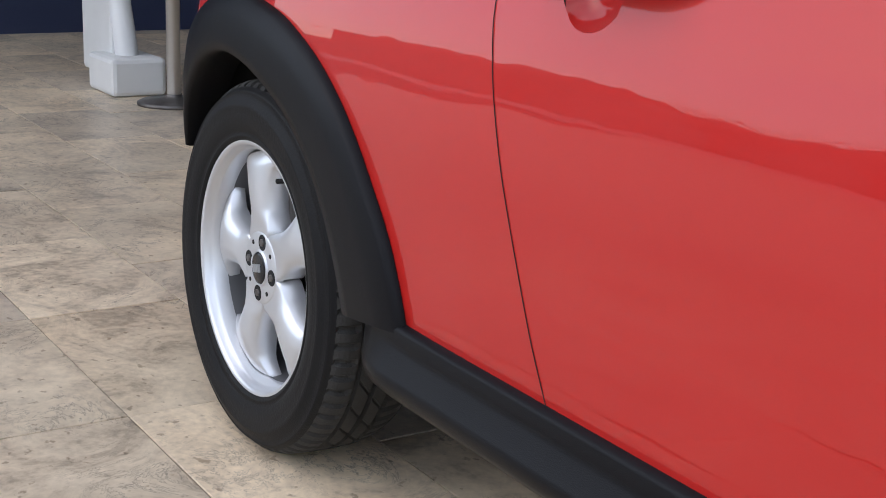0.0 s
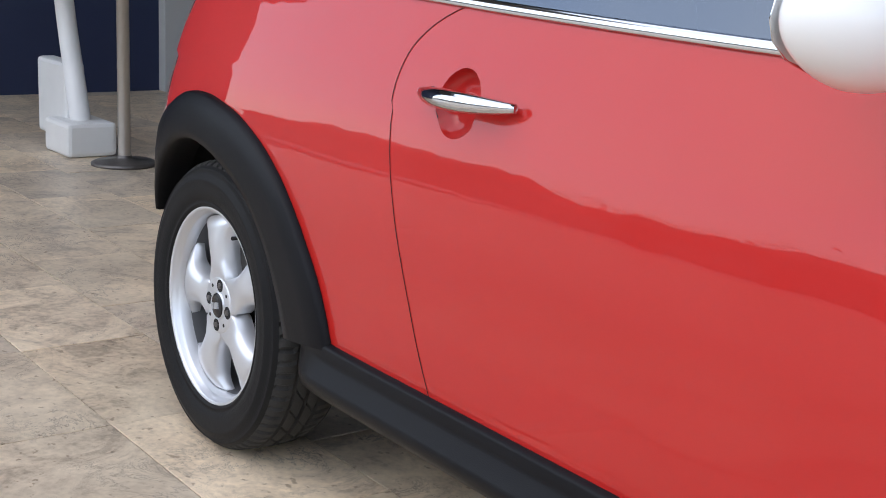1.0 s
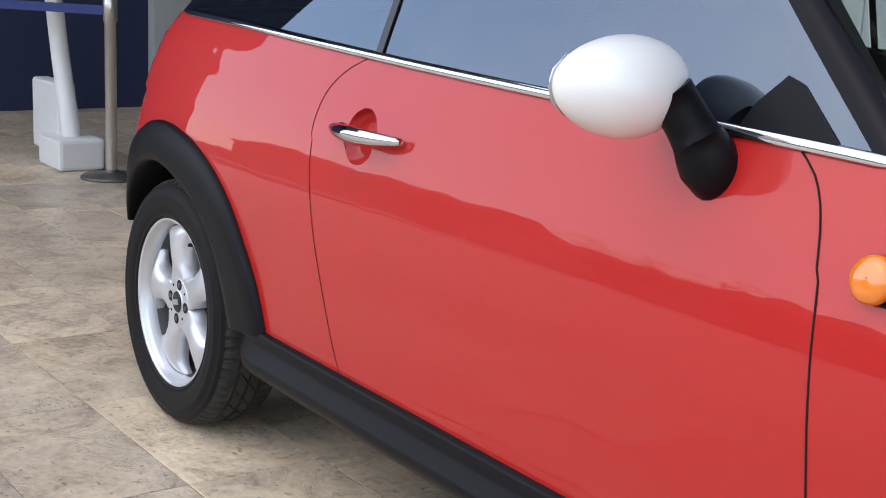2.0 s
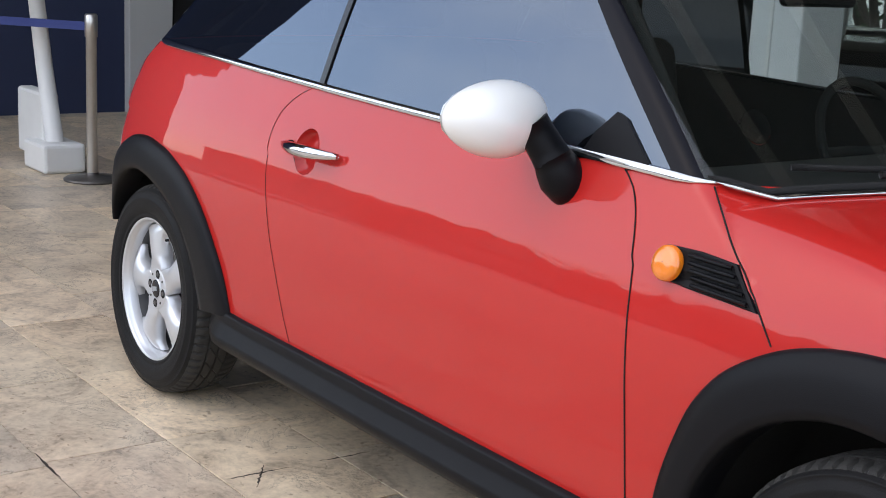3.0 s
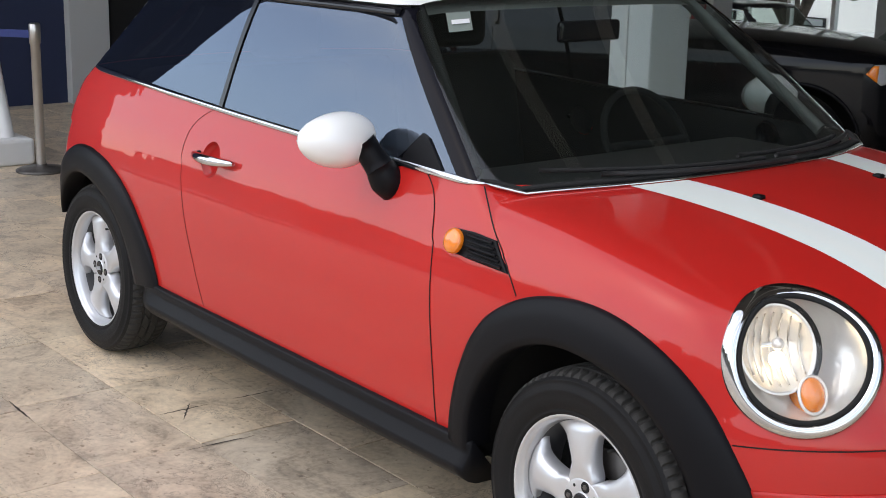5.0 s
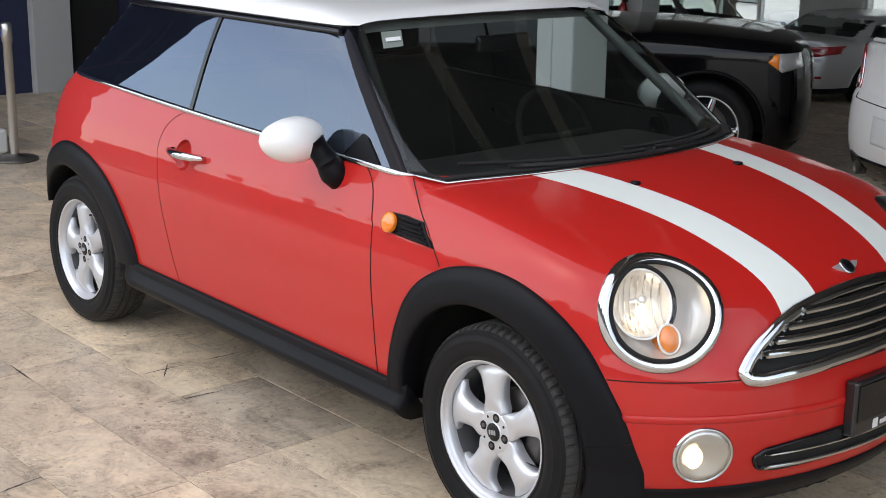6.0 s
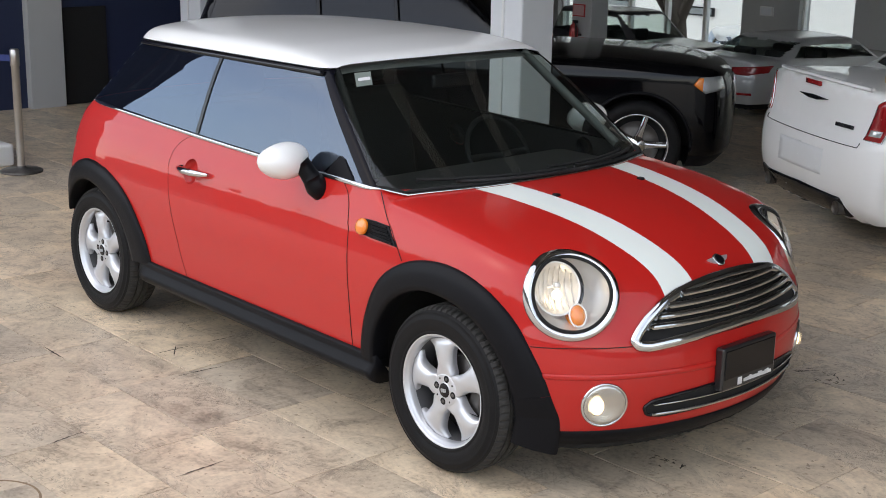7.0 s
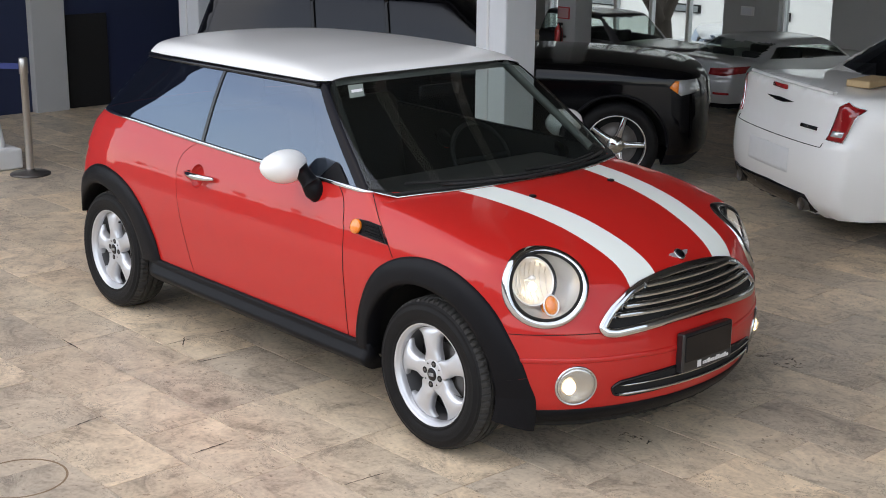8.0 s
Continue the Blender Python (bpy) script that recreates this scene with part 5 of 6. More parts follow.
# glazed north wall
wall_n = new("wall_north")
tagged(wall_n, "glazed wall with white mullions", "wall", kind="structure")
spans = [(-12.6, -8.30, 1), (-8.30, -5.0, 0), (-5.0, -4.13, 1), (-4.13, -3.34, 0), (-3.34, -2.2, 1), (-2.2, 1.2, 0), (1.2, 2.0, 1), (2.0, 5.4, 0), (5.4, 12.0, 1)]
nth = 0
for a, b, solid in spans:
    if solid:
        part("wall_pier", box_bm(a, b, 11.2, 11.45, -1.4, 2.45), WALLGREY, wall_n, "grey wall pier")
        continue
    nth += 1
    win = tagged(part("window_%d" % nth, box_bm(a, b, 11.26, 11.38, 2.30, 2.45), FRAMEW), "tall shop window with white frame", "window", kind="structure")
    n = max(1, round((b - a) / 0.66))
    for k in range(n + 1):
        x = a + (b - a) * k / n
        part("mullion", box_bm(max(a, x - 0.03), min(b, x + 0.03), 11.28, 11.36, 0.0, 2.30, 0.004), FRAMEW, win, "white mullion")
        if k < n:
            pn = part("pane", box_bm(x + 0.03, a + (b - a) * (k + 1) / n - 0.03, 11.315, 11.325, 0.05, 2.30), PANE, win)
            pn.visible_shadow = False
    part("sill", box_bm(a, b, 11.26, 11.38, 0.0, 0.05), FRAMEW, win)

# wall above the windows is out of view, added to darken the interior
part("lintel", box_bm(X0, 12.0, 11.22, 11.43, 2.45, 4.7), WALLGREY, wall_n, "unseen grey wall above the windows, added to block light")

box_ = tagged(part("switch_box", box_bm(-4.70, -4.50, 11.165, 11.199, 0.50, 0.62, 0.006), FRAMEW), "small pale switch box on the grey window pier", "switch box")
part("cover", box_bm(-4.68, -4.52, 11.158, 11.1648, 0.515, 0.605, 0.003), PALE, box_)

# what stands outside the glazing
house = thing("office_building", "pale concrete building with a band of dark windows", "building")
part("wall", box_bm(-40, 25, 22, 26, -1.45, 9), RENDERW, house)
for k in range(26):
    x = -39 + k * 2.45
    w = part("window", box_bm(x, x + 1.0, 21.94, 22.02, -0.72, -0.52), GLOSSBLACK, house, "dark window")
    part("pane", box_bm(x + 0.04, x + 0.96, 21.92, 21.95, -0.69, -0.55), mat("grey_pane", (0.2, 0.22, 0.22), 0.1) if k == 0 else bpy.data.materials["grey_pane"], w)
tagged(part("pavement", box_bm(-40, 25, 11.5, 26, -1.43, -1.40), CONCRETE), "pale concrete pavement outside", "pavement", kind="structure")


def tree(x, y, seed, ground=-1.41):
    rnd = random.Random(seed)
    t = thing("tree", "street tree with a forked grey trunk", "tree", (x, y, ground))
    base = [(0, 0, 0), (0.1, 0.02, 0.7), (0.05, 0, 1.3)]
    sweep("trunk", base, (0.22, 0.17, 0.15), BARK, t, "", 10, up=(0, 1, 0))
    tips = []
    for k in range(6):
        a = k * 1.05 + rnd.uniform(-0.3, 0.3)
        p = [np.array([0.05, 0, 1.2])]
        for s in range(4):
            p.append(p[-1] + np.array([math.cos(a) * rnd.uniform(0.25, 0.5), math.sin(a) * rnd.uniform(0.2, 0.5), rnd.uniform(0.5, 0.9)]))
        sweep("limb", p, np.linspace(0.10, 0.025, 5), BARK, t, "", 7, up=(0, 1, 0.1))
        tips += p[2:]
    v, f = [], []
    for tip in tips:
        for _ in range(90):
            c = tip + np.array([rnd.gauss(0, 0.45), rnd.gauss(0, 0.45), rnd.gauss(0.2, 0.35)])
            d1 = np.array([rnd.gauss(0, 1) for _ in range(3)])
            d1 /= np.linalg.norm(d1)
            d2 = np.cross(d1, [rnd.gauss(0, 1) for _ in range(3)])
            d2 /= np.linalg.norm(d2) + 1e-9
            o = len(v)
            v += [c - d1 * 0.07, c + d2 * 0.035, c + d1 * 0.07, c - d2 * 0.035]
            f.append((o, o + 1, o + 2, o + 3))
    tagged(finish("crown", v, f, LEAF, t, smooth=False), kind="stuff")


tree(-9.1, 15.0, 3)
tree(-2.5, 17.5, 8)

# unseen paving, added as the bright ground mirrored in the doors
tagged(part("pavement", box_bm(-60, 60, -26.0, -14.0, -1.43, -0.02), CONCRETE), "unseen pale concrete courtyard paving, added for reflections", "pavement", kind="structure")
# courtyard opposite the showroom, made up for its reflection: low house wall, tiled roof line
tagged(part("wall_courtyard", box_bm(-60, 60, -26.3, -26.0, -1.45, 2.6), STUCCO), "unseen stucco courtyard wall, added for the door's reflection", "wall", kind="structure")
for k, (a, b, h) in enumerate(((-50, -36, 4.6), (-34, -25, 3.2), (-22, -15.5, 4.2), (-14.5, -6.5, 3.4), (-4.5, 2.4, 4.7), (3.8, 7.8, 3.6), (9.3, 18.5, 4.0), (22, 37, 4.6))):
    hs = thing("house", "unseen low house with a brown tiled roof, added for reflections", "house", group="courtyard houses")
    part("wall", box_bm(a, b, -36, -27, -1.45, h), STUCCO, hs)
    rf = bmesh.new()
    ys = (-36.4, -31.5, -26.5)
    vs = [rf.verts.new((x, y, z)) for x in (a - 0.5, b + 0.5) for y, z in zip(ys, (h, h + 1.6, h))]
    for q in ((0, 1, 4, 3), (1, 2, 5, 4), (0, 3, 5, 2), (0, 2, 1), (3, 4, 5)):
        rf.faces.new([vs[i] for i in q])
    part("roof", rf, TERRA, hs, "brown tiled roof")


# unseen trees, added to break up the roof line mirrored in the paint
for k, x in enumerate((-33.0, -23.5, -18.0, -14.9, -5.5, 3.1, 8.5)):
    tree(x, -25.2, 20 + k, -0.03)

# ---- parked cars ----
def road_wheel(parent, R, rim_r, spokes, material, width=0.22):
    k = rim_r
    rim = lathe("wheel", [(k - 0.012, -0.03), (k, -0.01), (k + 0.002, 0.002), (k - 0.006, 0.004), (k - 0.012, -0.004), (k - 0.022, -0.03), (k - 0.03, -width + 0.03)], material, parent, "bright alloy wheel", 64)
    for n in range(spokes):
        rs, ss = np.linspace(0.05, k - 0.008, 14), np.linspace(-1, 1, 9)
        v = []
        for r in rs:
            half = 0.034 - 0.006 * (r / k) + 0.02 * max(0, 1 - r / 0.11)
            row_ = []
            for q in ss:
                a = 2 * math.pi * n / spokes + radians(90)
                dx, dz = math.cos(a), math.sin(a)
                row_.append((r * dx - half * q * dz, 0.022 + 0.016 * (r / k - 0.6) ** 2 * 3 + 0.018 * q * q, r * dz + half * q * dx))
            row_.insert(0, (row_[0][0], 0.07, row_[0][2]))
            row_.append((row_[-1][0], 0.07, row_[-1][2]))
            v += row_
        finish("spoke", v, grid_faces(len(rs), len(ss) + 2, flip=True), material, rim)
    lathe("hub_cap", [(0.0, -0.008), (0.03, -0.009), (0.036, -0.014), (0.075, -0.018), (0.08, -0.03)], material, rim, seg=32)
    lathe("wheel_back", [(0.0, -0.10), (k - 0.01, -0.11)], DARK, rim, seg=32)
    lathe("brake_disc", [(0.06, -0.085), (k * 0.72, -0.085), (k * 0.72, -0.10)], STEEL, rim, seg=40)
    lathe("tyre", [(k - 0.012, -0.02), (k + 0.004, 0.003), (k + 0.03, 0.014), ((k + R) / 2, 0.018), (R - 0.025, 0.004), (R - 0.008, -0.012), (R, -0.03), (R, -width + 0.03), (R - 0.02, -width), (k, -width)], RUBBER, rim, "black tyre", 72)
    return rim


def parked_car(name, label, paint, at, turn, scale, wb, R, rim_r, half, side, top, nose, tail, screen, back, roof, belt, spokes=5, rim_mat=None, pane=None, plan=(0.30, 0.30), trim=None, arch_gap=0.05, group="", grid=(76, 150, 22, 22), trim_z=0.30):
    """A parked car from its outlines: x ahead of its rear axle. screen and back: foot x, foot z and run per rise of the two sloped windows."""
    t = thing(name, label, "car", group=group)
    sy, tz, nx_, tx_, rz, bz = curve(*side), curve(*top), curve(*nose), curve(*tail), curve(*roof), curve(*belt)

    def f(x, y, z):
        ay = np.abs(y)
        s = ay - half * sy(z) + 0.03 * np.clip((x - wb + 0.1) / 0.5, 0, 2) ** 2 + 0.03 * np.clip((0.1 - x) / 0.5, 0, 2) ** 2
        front = x - nx_(z) + plan[0] * ay**2 + 0.25 * ay**6
        rear = tx_(z) + plan[1] * ay**2 + 0.2 * ay**6 - x
        low = smax(smax(smax(s, z - tz(x) + 0.06 * ay**2, 0.05), front, 0.05), rear, 0.05)
        fs = ((x - screen[0]) + 0.3 * ay**2 + (z - screen[1]) * screen[2]) / math.hypot(1, screen[2])
        bs = ((back[0] - x) + 0.25 * ay**2 + (z - back[1]) * back[2]) / math.hypot(1, back[2])
        up = np.maximum(smax(smax(smax(s, z - rz(x) + 0.07 * ay**2, 0.06), fs, 0.03), bs, 0.03), bz(x) - 0.15 - z)
        return np.maximum(np.minimum(low, up), 0.20 - z)

    sk = Skin(f, 0.62, 0.1, wb - 0.1)
    p, n = sk.mesh(*grid)

    def fsl(x, y, z):
        return ((x - screen[0]) + 0.3 * y**2 + (z - screen[1]) * screen[2]) / math.hypot(1, screen[2])

    def bsl(x, y, z):
        return ((back[0] - x) + 0.25 * y**2 + (z - back[1]) * back[2]) / math.hypot(1, back[2])

    def below_roof(x, y, z):
        return z - rz(x) + 0.07 * y**2 + 0.11

    arches = [lambda x, y, z, a=a: np.hypot(x - a, z - R) - R - arch_gap for a in (0.0, wb)]
    levels = [lambda x, y, z: z - bz(x), lambda x, y, z: fsl(x, y, z) + 0.05, lambda x, y, z: bsl(x, y, z) + 0.06, below_roof, lambda x, y, z: z - trim_z] + arches

    def cl(c, nn):
        x, y, z = c.T
        k = np.ones(len(c), int)
        k[z < trim_z] = 3
        gz_ = (z > bz(x)) & (fsl(x, y, z) < -0.05) & (bsl(x, y, z) < -0.06) & (below_roof(x, y, z) < 0) & (np.abs(nn[:, 1]) > 0.5)
        k[gz_ & (y < 0)] = 2
        k[gz_ & (y > 0)] = 6
        k[(z > bz(x)) & (fsl(x, y, z) > -0.03) & (np.abs(y) < half - 0.22) & (nn[:, 2] < 0.97) & (z < rz(x) - 0.08)] = 4
        k[(z > bz(x)) & (bsl(x, y, z) > -0.03) & (np.abs(y) < half - 0.22) & (nn[:, 2] < 0.97) & (z < rz(x) - 0.08) & (x < wb / 2)] = 5
        for a in arches:
            k[(a(x, y, z) < 0) & (np.abs(y) > half - 0.4)] = -1
        return k

    glass_m = pane or TINTED
    cp, cn, cf = cut_skin(p, n, levels)
    made, _ = split_skin(cp, cn, cf, cl, {1: ("body", paint, "", 0.0), 3: ("lower_trim", PLASTIC, "black lower trim", 0.0), 2: ("side_window", glass_m, "", -0.004), 6: ("side_window", glass_m, "", -0.004), 4: ("windscreen", glass_m, "", -0.004), 5: ("rear_window", glass_m, "", -0.004)}, t)
    for key in (2, 4, 5, 6):
        if key in made:
            made[key].visible_shadow = False
    # cabin floor, seats
    part("cabin", box_bm(0.0, screen[0] - 0.35, -half + 0.15, half - 0.15, 0.35, float(bz(wb / 2)) - 0.25, 0.05), CABIN, t, "dark cabin")
    for sx in (wb * 0.35, wb * 0.02):
        for s in (-1, 1):
            part("seat", box_bm(sx - 0.07, sx + 0.07, s * 0.38 - 0.24, s * 0.38 + 0.24, 0.6, float(bz(wb / 2)) + 0.12, 0.05), CABIN, t)
    for a in (0.0, wb):
        for s in (-1, 1):
            ang = np.radians(np.linspace(-5, 185, 30))
            rr = R + arch_gap + 0.01
            rows = [[(a + r * math.cos(w), s * yv, R + r * math.sin(w)) for w in ang] for r, yv in ((0.05, half - 0.35), (rr, half - 0.35), (rr, half - 0.04))]
            finish("wheel_well", np.array(rows).reshape(-1, 3), grid_faces(3, 30), DARK, t)
            # arch lip
            la = np.radians(np.linspace(0, 180, 26))
            lip = sk.on_side(a + (rr - 0.004) * np.cos(la), np.maximum(0.24, R + (rr - 0.004) * np.sin(la)), 0.002, s)
            sweep("arch_lip", lip, 0.014, trim or paint, t, "", 8)
    w0 = road_wheel(t, R, rim_r, spokes, rim_mat or ALLOY)
    w0.matrix_world = pose(0, -half + 0.035, R, 0, 0, 0)
    for x, y, rzv in ((wb, -half + 0.035, 0), (0, half - 0.035, 180), (wb, half - 0.035, 180)):
        copy_thing(w0, pose(x, y, R, 0, 0, rzv) @ pose(0, 0, 0, 0, 17, 0))
    t.matrix_world = pose(*at, 0, 0, turn) @ Matrix.Scale(scale, 4)
    return t, sk


def side_patch(sk, name, pts2, off, material, parent, label="", side=-1):
    bl = np.array(pts2, float)
    cc = bl.mean(0)
    n = len(bl)
    v = []
    for k, (fr, o) in enumerate(((1.0, -0.002), (0.98, off), (0.7, off + 0.002), (0.35, off + 0.003), (0.02, off + 0.003))):
        r = cc + (bl - cc) * fr
        v += list(sk.on_side(r[:, 0], r[:, 1], o, side))
    return finish(name, v, grid_faces(5, n, wrap_v=True, flip=side > 0), material, parent, label)


def end_patch(sk, name, pts2, off, material, parent, label="", ahead=1):
    bl = np.array(pts2, float)
    cc = bl.mean(0)
    n = len(bl)
    v = []
    for fr, o in ((1.0, -0.002), (0.98, off), (0.7, off + 0.002), (0.35, off + 0.003), (0.02, off + 0.003)):
        r = cc + (bl - cc) * fr
        v += list(sk.on_end(r[:, 0], r[:, 1], o, ahead))
    return finish(name, v, grid_faces(5, n, wrap_v=True, flip=ahead < 0), material, parent, label)


def dense(pts2, per=6, closed=True):
    out = []
    n = len(pts2)
    for k in range(n if closed else n - 1):
        a, b = np.array(pts2[k], float), np.array(pts2[(k + 1) % n], float)
        out += [tuple(a + (b - a) * q / per) for q in range(per)]
    return out


BLACKP = mat("black_car_paint", (0.003, 0.003, 0.004), 0.08, vary=0.1, scale=4, spec=0.28)
SILVERP = mat("silver_car_paint", (0.46, 0.46, 0.45), 0.35, 0.3, vary=0.06, scale=4, coat=0.8)
GREYP = mat("dark_grey_car_paint", (0.06, 0.06, 0.062), 0.3, 0.3, vary=0.1, scale=4, coat=0.8)
REDLENS = mat("red_lamp_plastic", (0.30, 0.012, 0.014), 0.15, vary=0.2, scale=40, bump=0.1, fine=200, coat=1.0)
CLEARL = mat("clear_lamp", (0.62, 0.63, 0.64), 0.12, 0.5, vary=0.3, scale=40, bump=0.3, fine=90, coat=1.0)

# large black off-road car beside the column
SUV = dict(wb=3.04, R=0.385, rim_r=0.275, half=0.955,
           side=([0.2, 0.4, 0.7, 0.95, 1.10, 1.25, 1.5, 1.72, 1.85], [0.93, 0.97, 1.0, 1.0, 0.975, 0.94, 0.87, 0.79, 0.72]),
           top=([-0.9, 0.0, 1.9, 2.25, 2.8, 3.3, 3.65, 3.85, 3.95], [1.15, 1.17, 1.17, 1.17, 1.16, 1.13, 1.09, 1.03, 0.95]),
           nose=([0.2, 0.35, 0.6, 0.8, 1.0, 1.1], [3.80, 3.92, 3.94, 3.93, 3.90, 3.84]), tail=([0.2, 0.5, 0.9, 1.2, 1.75], [-1.02, -1.10, -1.10, -1.05, -0.85]),
           screen=(2.30, 1.16, 1.25), back=(-1.02, 1.16, 0.42), roof=([-1.2, -0.6, 0.5, 1.4, 1.9], [1.72, 1.76, 1.79, 1.77, 1.70]), belt=([-1.2, 0.5, 2.3], [1.20, 1.17, 1.14]))
turn = 42.0
sc_ = 0.81
suv, sk = parked_car("off_road_car", "large black off-road car with bright chrome wheels", BLACKP, (-2.547, 2.327, 0), turn, sc_, rim_mat=CHROME, pane=GLOSSBLACK, arch_gap=0.07, plan=(0.20, 0.25), trim=PLASTIC, **SUV)
lamp = side_patch(sk, "headlamp", dense([(3.50, 0.92), (3.55, 0.985), (3.74, 0.985), (3.77, 0.88), (3.60, 0.845)]), 0.012, CLEARL, suv, "clear headlamp with an amber corner")
side_patch(sk, "amber_corner", dense([(3.495, 0.92), (3.54, 0.977), (3.575, 0.977), (3.57, 0.865)]), 0.018, AMBER, lamp, "amber reflector")
end_patch(sk, "grille", dense([(-0.46, 0.72), (-0.50, 0.93), (0.50, 0.93), (0.46, 0.72)], 10), 0.01, CHROME, suv, "chrome front grille")
xs = np.linspace(-0.7, 1.6, 30)
for s in (-1, 1):
    p = sk.on_side(xs, np.full(30, 1.66), 0.0, s)
    p[:, 1] -= s * 0.05
    p[:, 2] = np.interp(xs, (-0.7, 0.5, 1.6), (1.77, 1.82, 1.79))
    sweep("roof_rail", p, 0.018, CHROME, suv, "silver roof rail", 8)
for xg in (0.95, 2.05):
    zg = np.linspace(0.42, 1.15, 20)
    p = sk.on_side(np.full(20, xg), zg, 0.0005)
    sweep("door_gap", p, 0.003, DARK, suv, "", 6, up=sk.normal(p))
for xg in (0.30, 0.98):
    zg = np.linspace(1.17, 1.64, 12)
    p = sk.on_side(np.full(12, xg) - 0.1 * (zg - 1.17), zg, 0.003)
    sweep("window_post", p, 0.022, BLACKP, suv, "", 8, 0.4, up=sk.normal(p))

# white saloon, seen from behind
SED = dict(wb=3.05, R=0.36, rim_r=0.255, half=0.95,
           side=([0.2, 0.35, 0.6, 0.8, 0.95, 1.05, 1.2, 1.35, 1.5], [0.93, 0.97, 1.0, 1.0, 0.985, 0.955, 0.86, 0.75, 0.62]),
           top=([-1.15, -0.9, -0.4, 0.6, 2.2, 2.5, 3.2, 3.8], [1.085, 1.09, 1.075, 1.04, 1.02, 1.02, 0.96, 0.80]),
           nose=([0.2, 0.4, 0.7, 0.95], [3.75, 3.85, 3.85, 3.75]), tail=([0.2, 0.32, 0.5, 0.70, 0.78, 0.95, 1.10], [-1.03, -1.13, -1.165, -1.15, -1.11, -1.09, -1.12]),
           screen=(2.35, 1.0, 1.6), back=(-0.38, 1.05, 1.75), roof=([-0.4, 0.3, 0.9, 1.5, 2.0], [1.42, 1.47, 1.485, 1.46, 1.40]), belt=([-1.2, -0.3, 0.5, 2.3], [1.08, 1.07, 1.04, 1.0]))
turn = 61.0
sc_ = 0.905
sedan, sk = parked_car("saloon_car", "white saloon car with red tail lamps, seen from behind", WHITE, (1.73, 4.135, 0), turn, sc_, plan=(0.22, 0.10), trim_z=0.215, **SED)
for s in (-1, 1):
    tl = end_patch(sk, "tail_lamp", dense([(s * 0.64, 0.757), (s * 0.695, 0.985), (s * 0.745, 1.020), (s * 0.80, 0.975), (s * 0.765, 0.752)]), 0.012, REDLENS, sedan, "red tail lamp with a clear reversing panel", -1)
    end_patch(sk, "reversing_panel", dense([(s * 0.667, 0.785), (s * 0.677, 0.825), (s * 0.757, 0.825), (s * 0.75, 0.785)]), 0.017, CLEARL, tl, "clear panel", -1)
    p = sk.on_end(np.array([q[0] for q in dense([(s * 0.64, 0.757), (s * 0.695, 0.985), (s * 0.745, 1.020), (s * 0.80, 0.975), (s * 0.765, 0.752)])]), np.array([q[1] for q in dense([(s * 0.64, 0.757), (s * 0.695, 0.985), (s * 0.745, 1.020), (s * 0.80, 0.975), (s * 0.765, 0.752)])]), 0.008, -1)
    sweep("lamp_edge", p, 0.004, CHROME, tl, "chrome edge", 6, closed=True)
    tp = sk.on_end(np.array([s * 0.48]), np.array([0.31]), 0.0, -1)[0]
    sweep("exhaust_tip", [tp + np.array([0.10, 0, -0.02]), tp + np.array([0.0, 0, -0.02]), tp + np.array([-0.03, 0, -0.02])], 0.045, STEEL, sedan, "steel exhaust tip", 16)
end_patch(sk, "brake_lamp", dense([(-0.10, 1.02), (-0.10, 1.05), (0.10, 1.05), (0.10, 1.02)]), 0.010, REDLENS, sedan, "small red brake lamp", -1)
end_patch(sk, "badge", dense([(-0.20, 0.945), (0.0, 0.955), (0.20, 0.945), (0.06, 0.925), (-0.06, 0.925)]), 0.010, GLOSSBLACK, sedan, "dark winged badge, unlettered", -1)
end_patch(sk, "model_plate", dense([(-0.52, 0.80), (-0.52, 0.825), (-0.33, 0.825), (-0.33, 0.80)]), 0.008, GLOSSBLACK, sedan, "dark bar of unreadable letters", -1)
end_patch(sk, "plate_recess", dense([(-0.30, 0.47), (-0.30, 0.64), (0.30, 0.64), (0.30, 0.47)], 8), 0.003, mat("plate_recess_white", (0.70, 0.71, 0.71), 0.5, vary=0.1), sedan, "plate recess without a plate", -1)
end_patch(sk, "diffuser", dense([(-0.56, 0.245), (-0.50, 0.36), (0.0, 0.375), (0.50, 0.36), (0.62, 0.375), (0.66, 0.30), (0.56, 0.245)], 10), 0.012, GLOSSBLACK, sedan, "gloss black diffuser", -1)
for pts2 in ([(-0.62, 0.705), (-0.625, 0.72), (-0.625, 0.735)], [(0.62, 0.705), (0.625, 0.72), (0.625, 0.735)]):
    q = np.array(dense(pts2, 12, False))
    p = sk.on_end(q[:, 0], q[:, 1], 0.0005, -1)
    sweep("boot_gap", p, 0.003, DARK, sedan, "", 6)
y = np.linspace(-0.62, 0.62, 40)
p = sk.on_end(y, np.full(40, 0.705), 0.0005, -1)
sweep("boot_gap", p, 0.003, DARK, sedan, "", 6)
y = np.linspace(-0.60, 0.60, 40)
p = np.stack([-1.085 + 0.22 * y**2, y, 1.080 - 0.05 * y**2], 1)
sweep("boot_spoiler", p, 0.022, WHITE, sedan, "white boot spoiler", 10, 0.6)
tan = mat("tan_card", (0.45, 0.32, 0.17), 0.8, vary=0.2, scale=10)
cloth = part("folded_card", box_bm(-0.17, 0.17, -0.09, 0.09, 0, 0.05, 0.012), tan)
cloth.matrix_world = sedan.matrix_world @ pose(-0.62, -0.38, 1.075, 0, 0, 30)
tagged(cloth, "folded tan card lying on the white boot lid", "card")

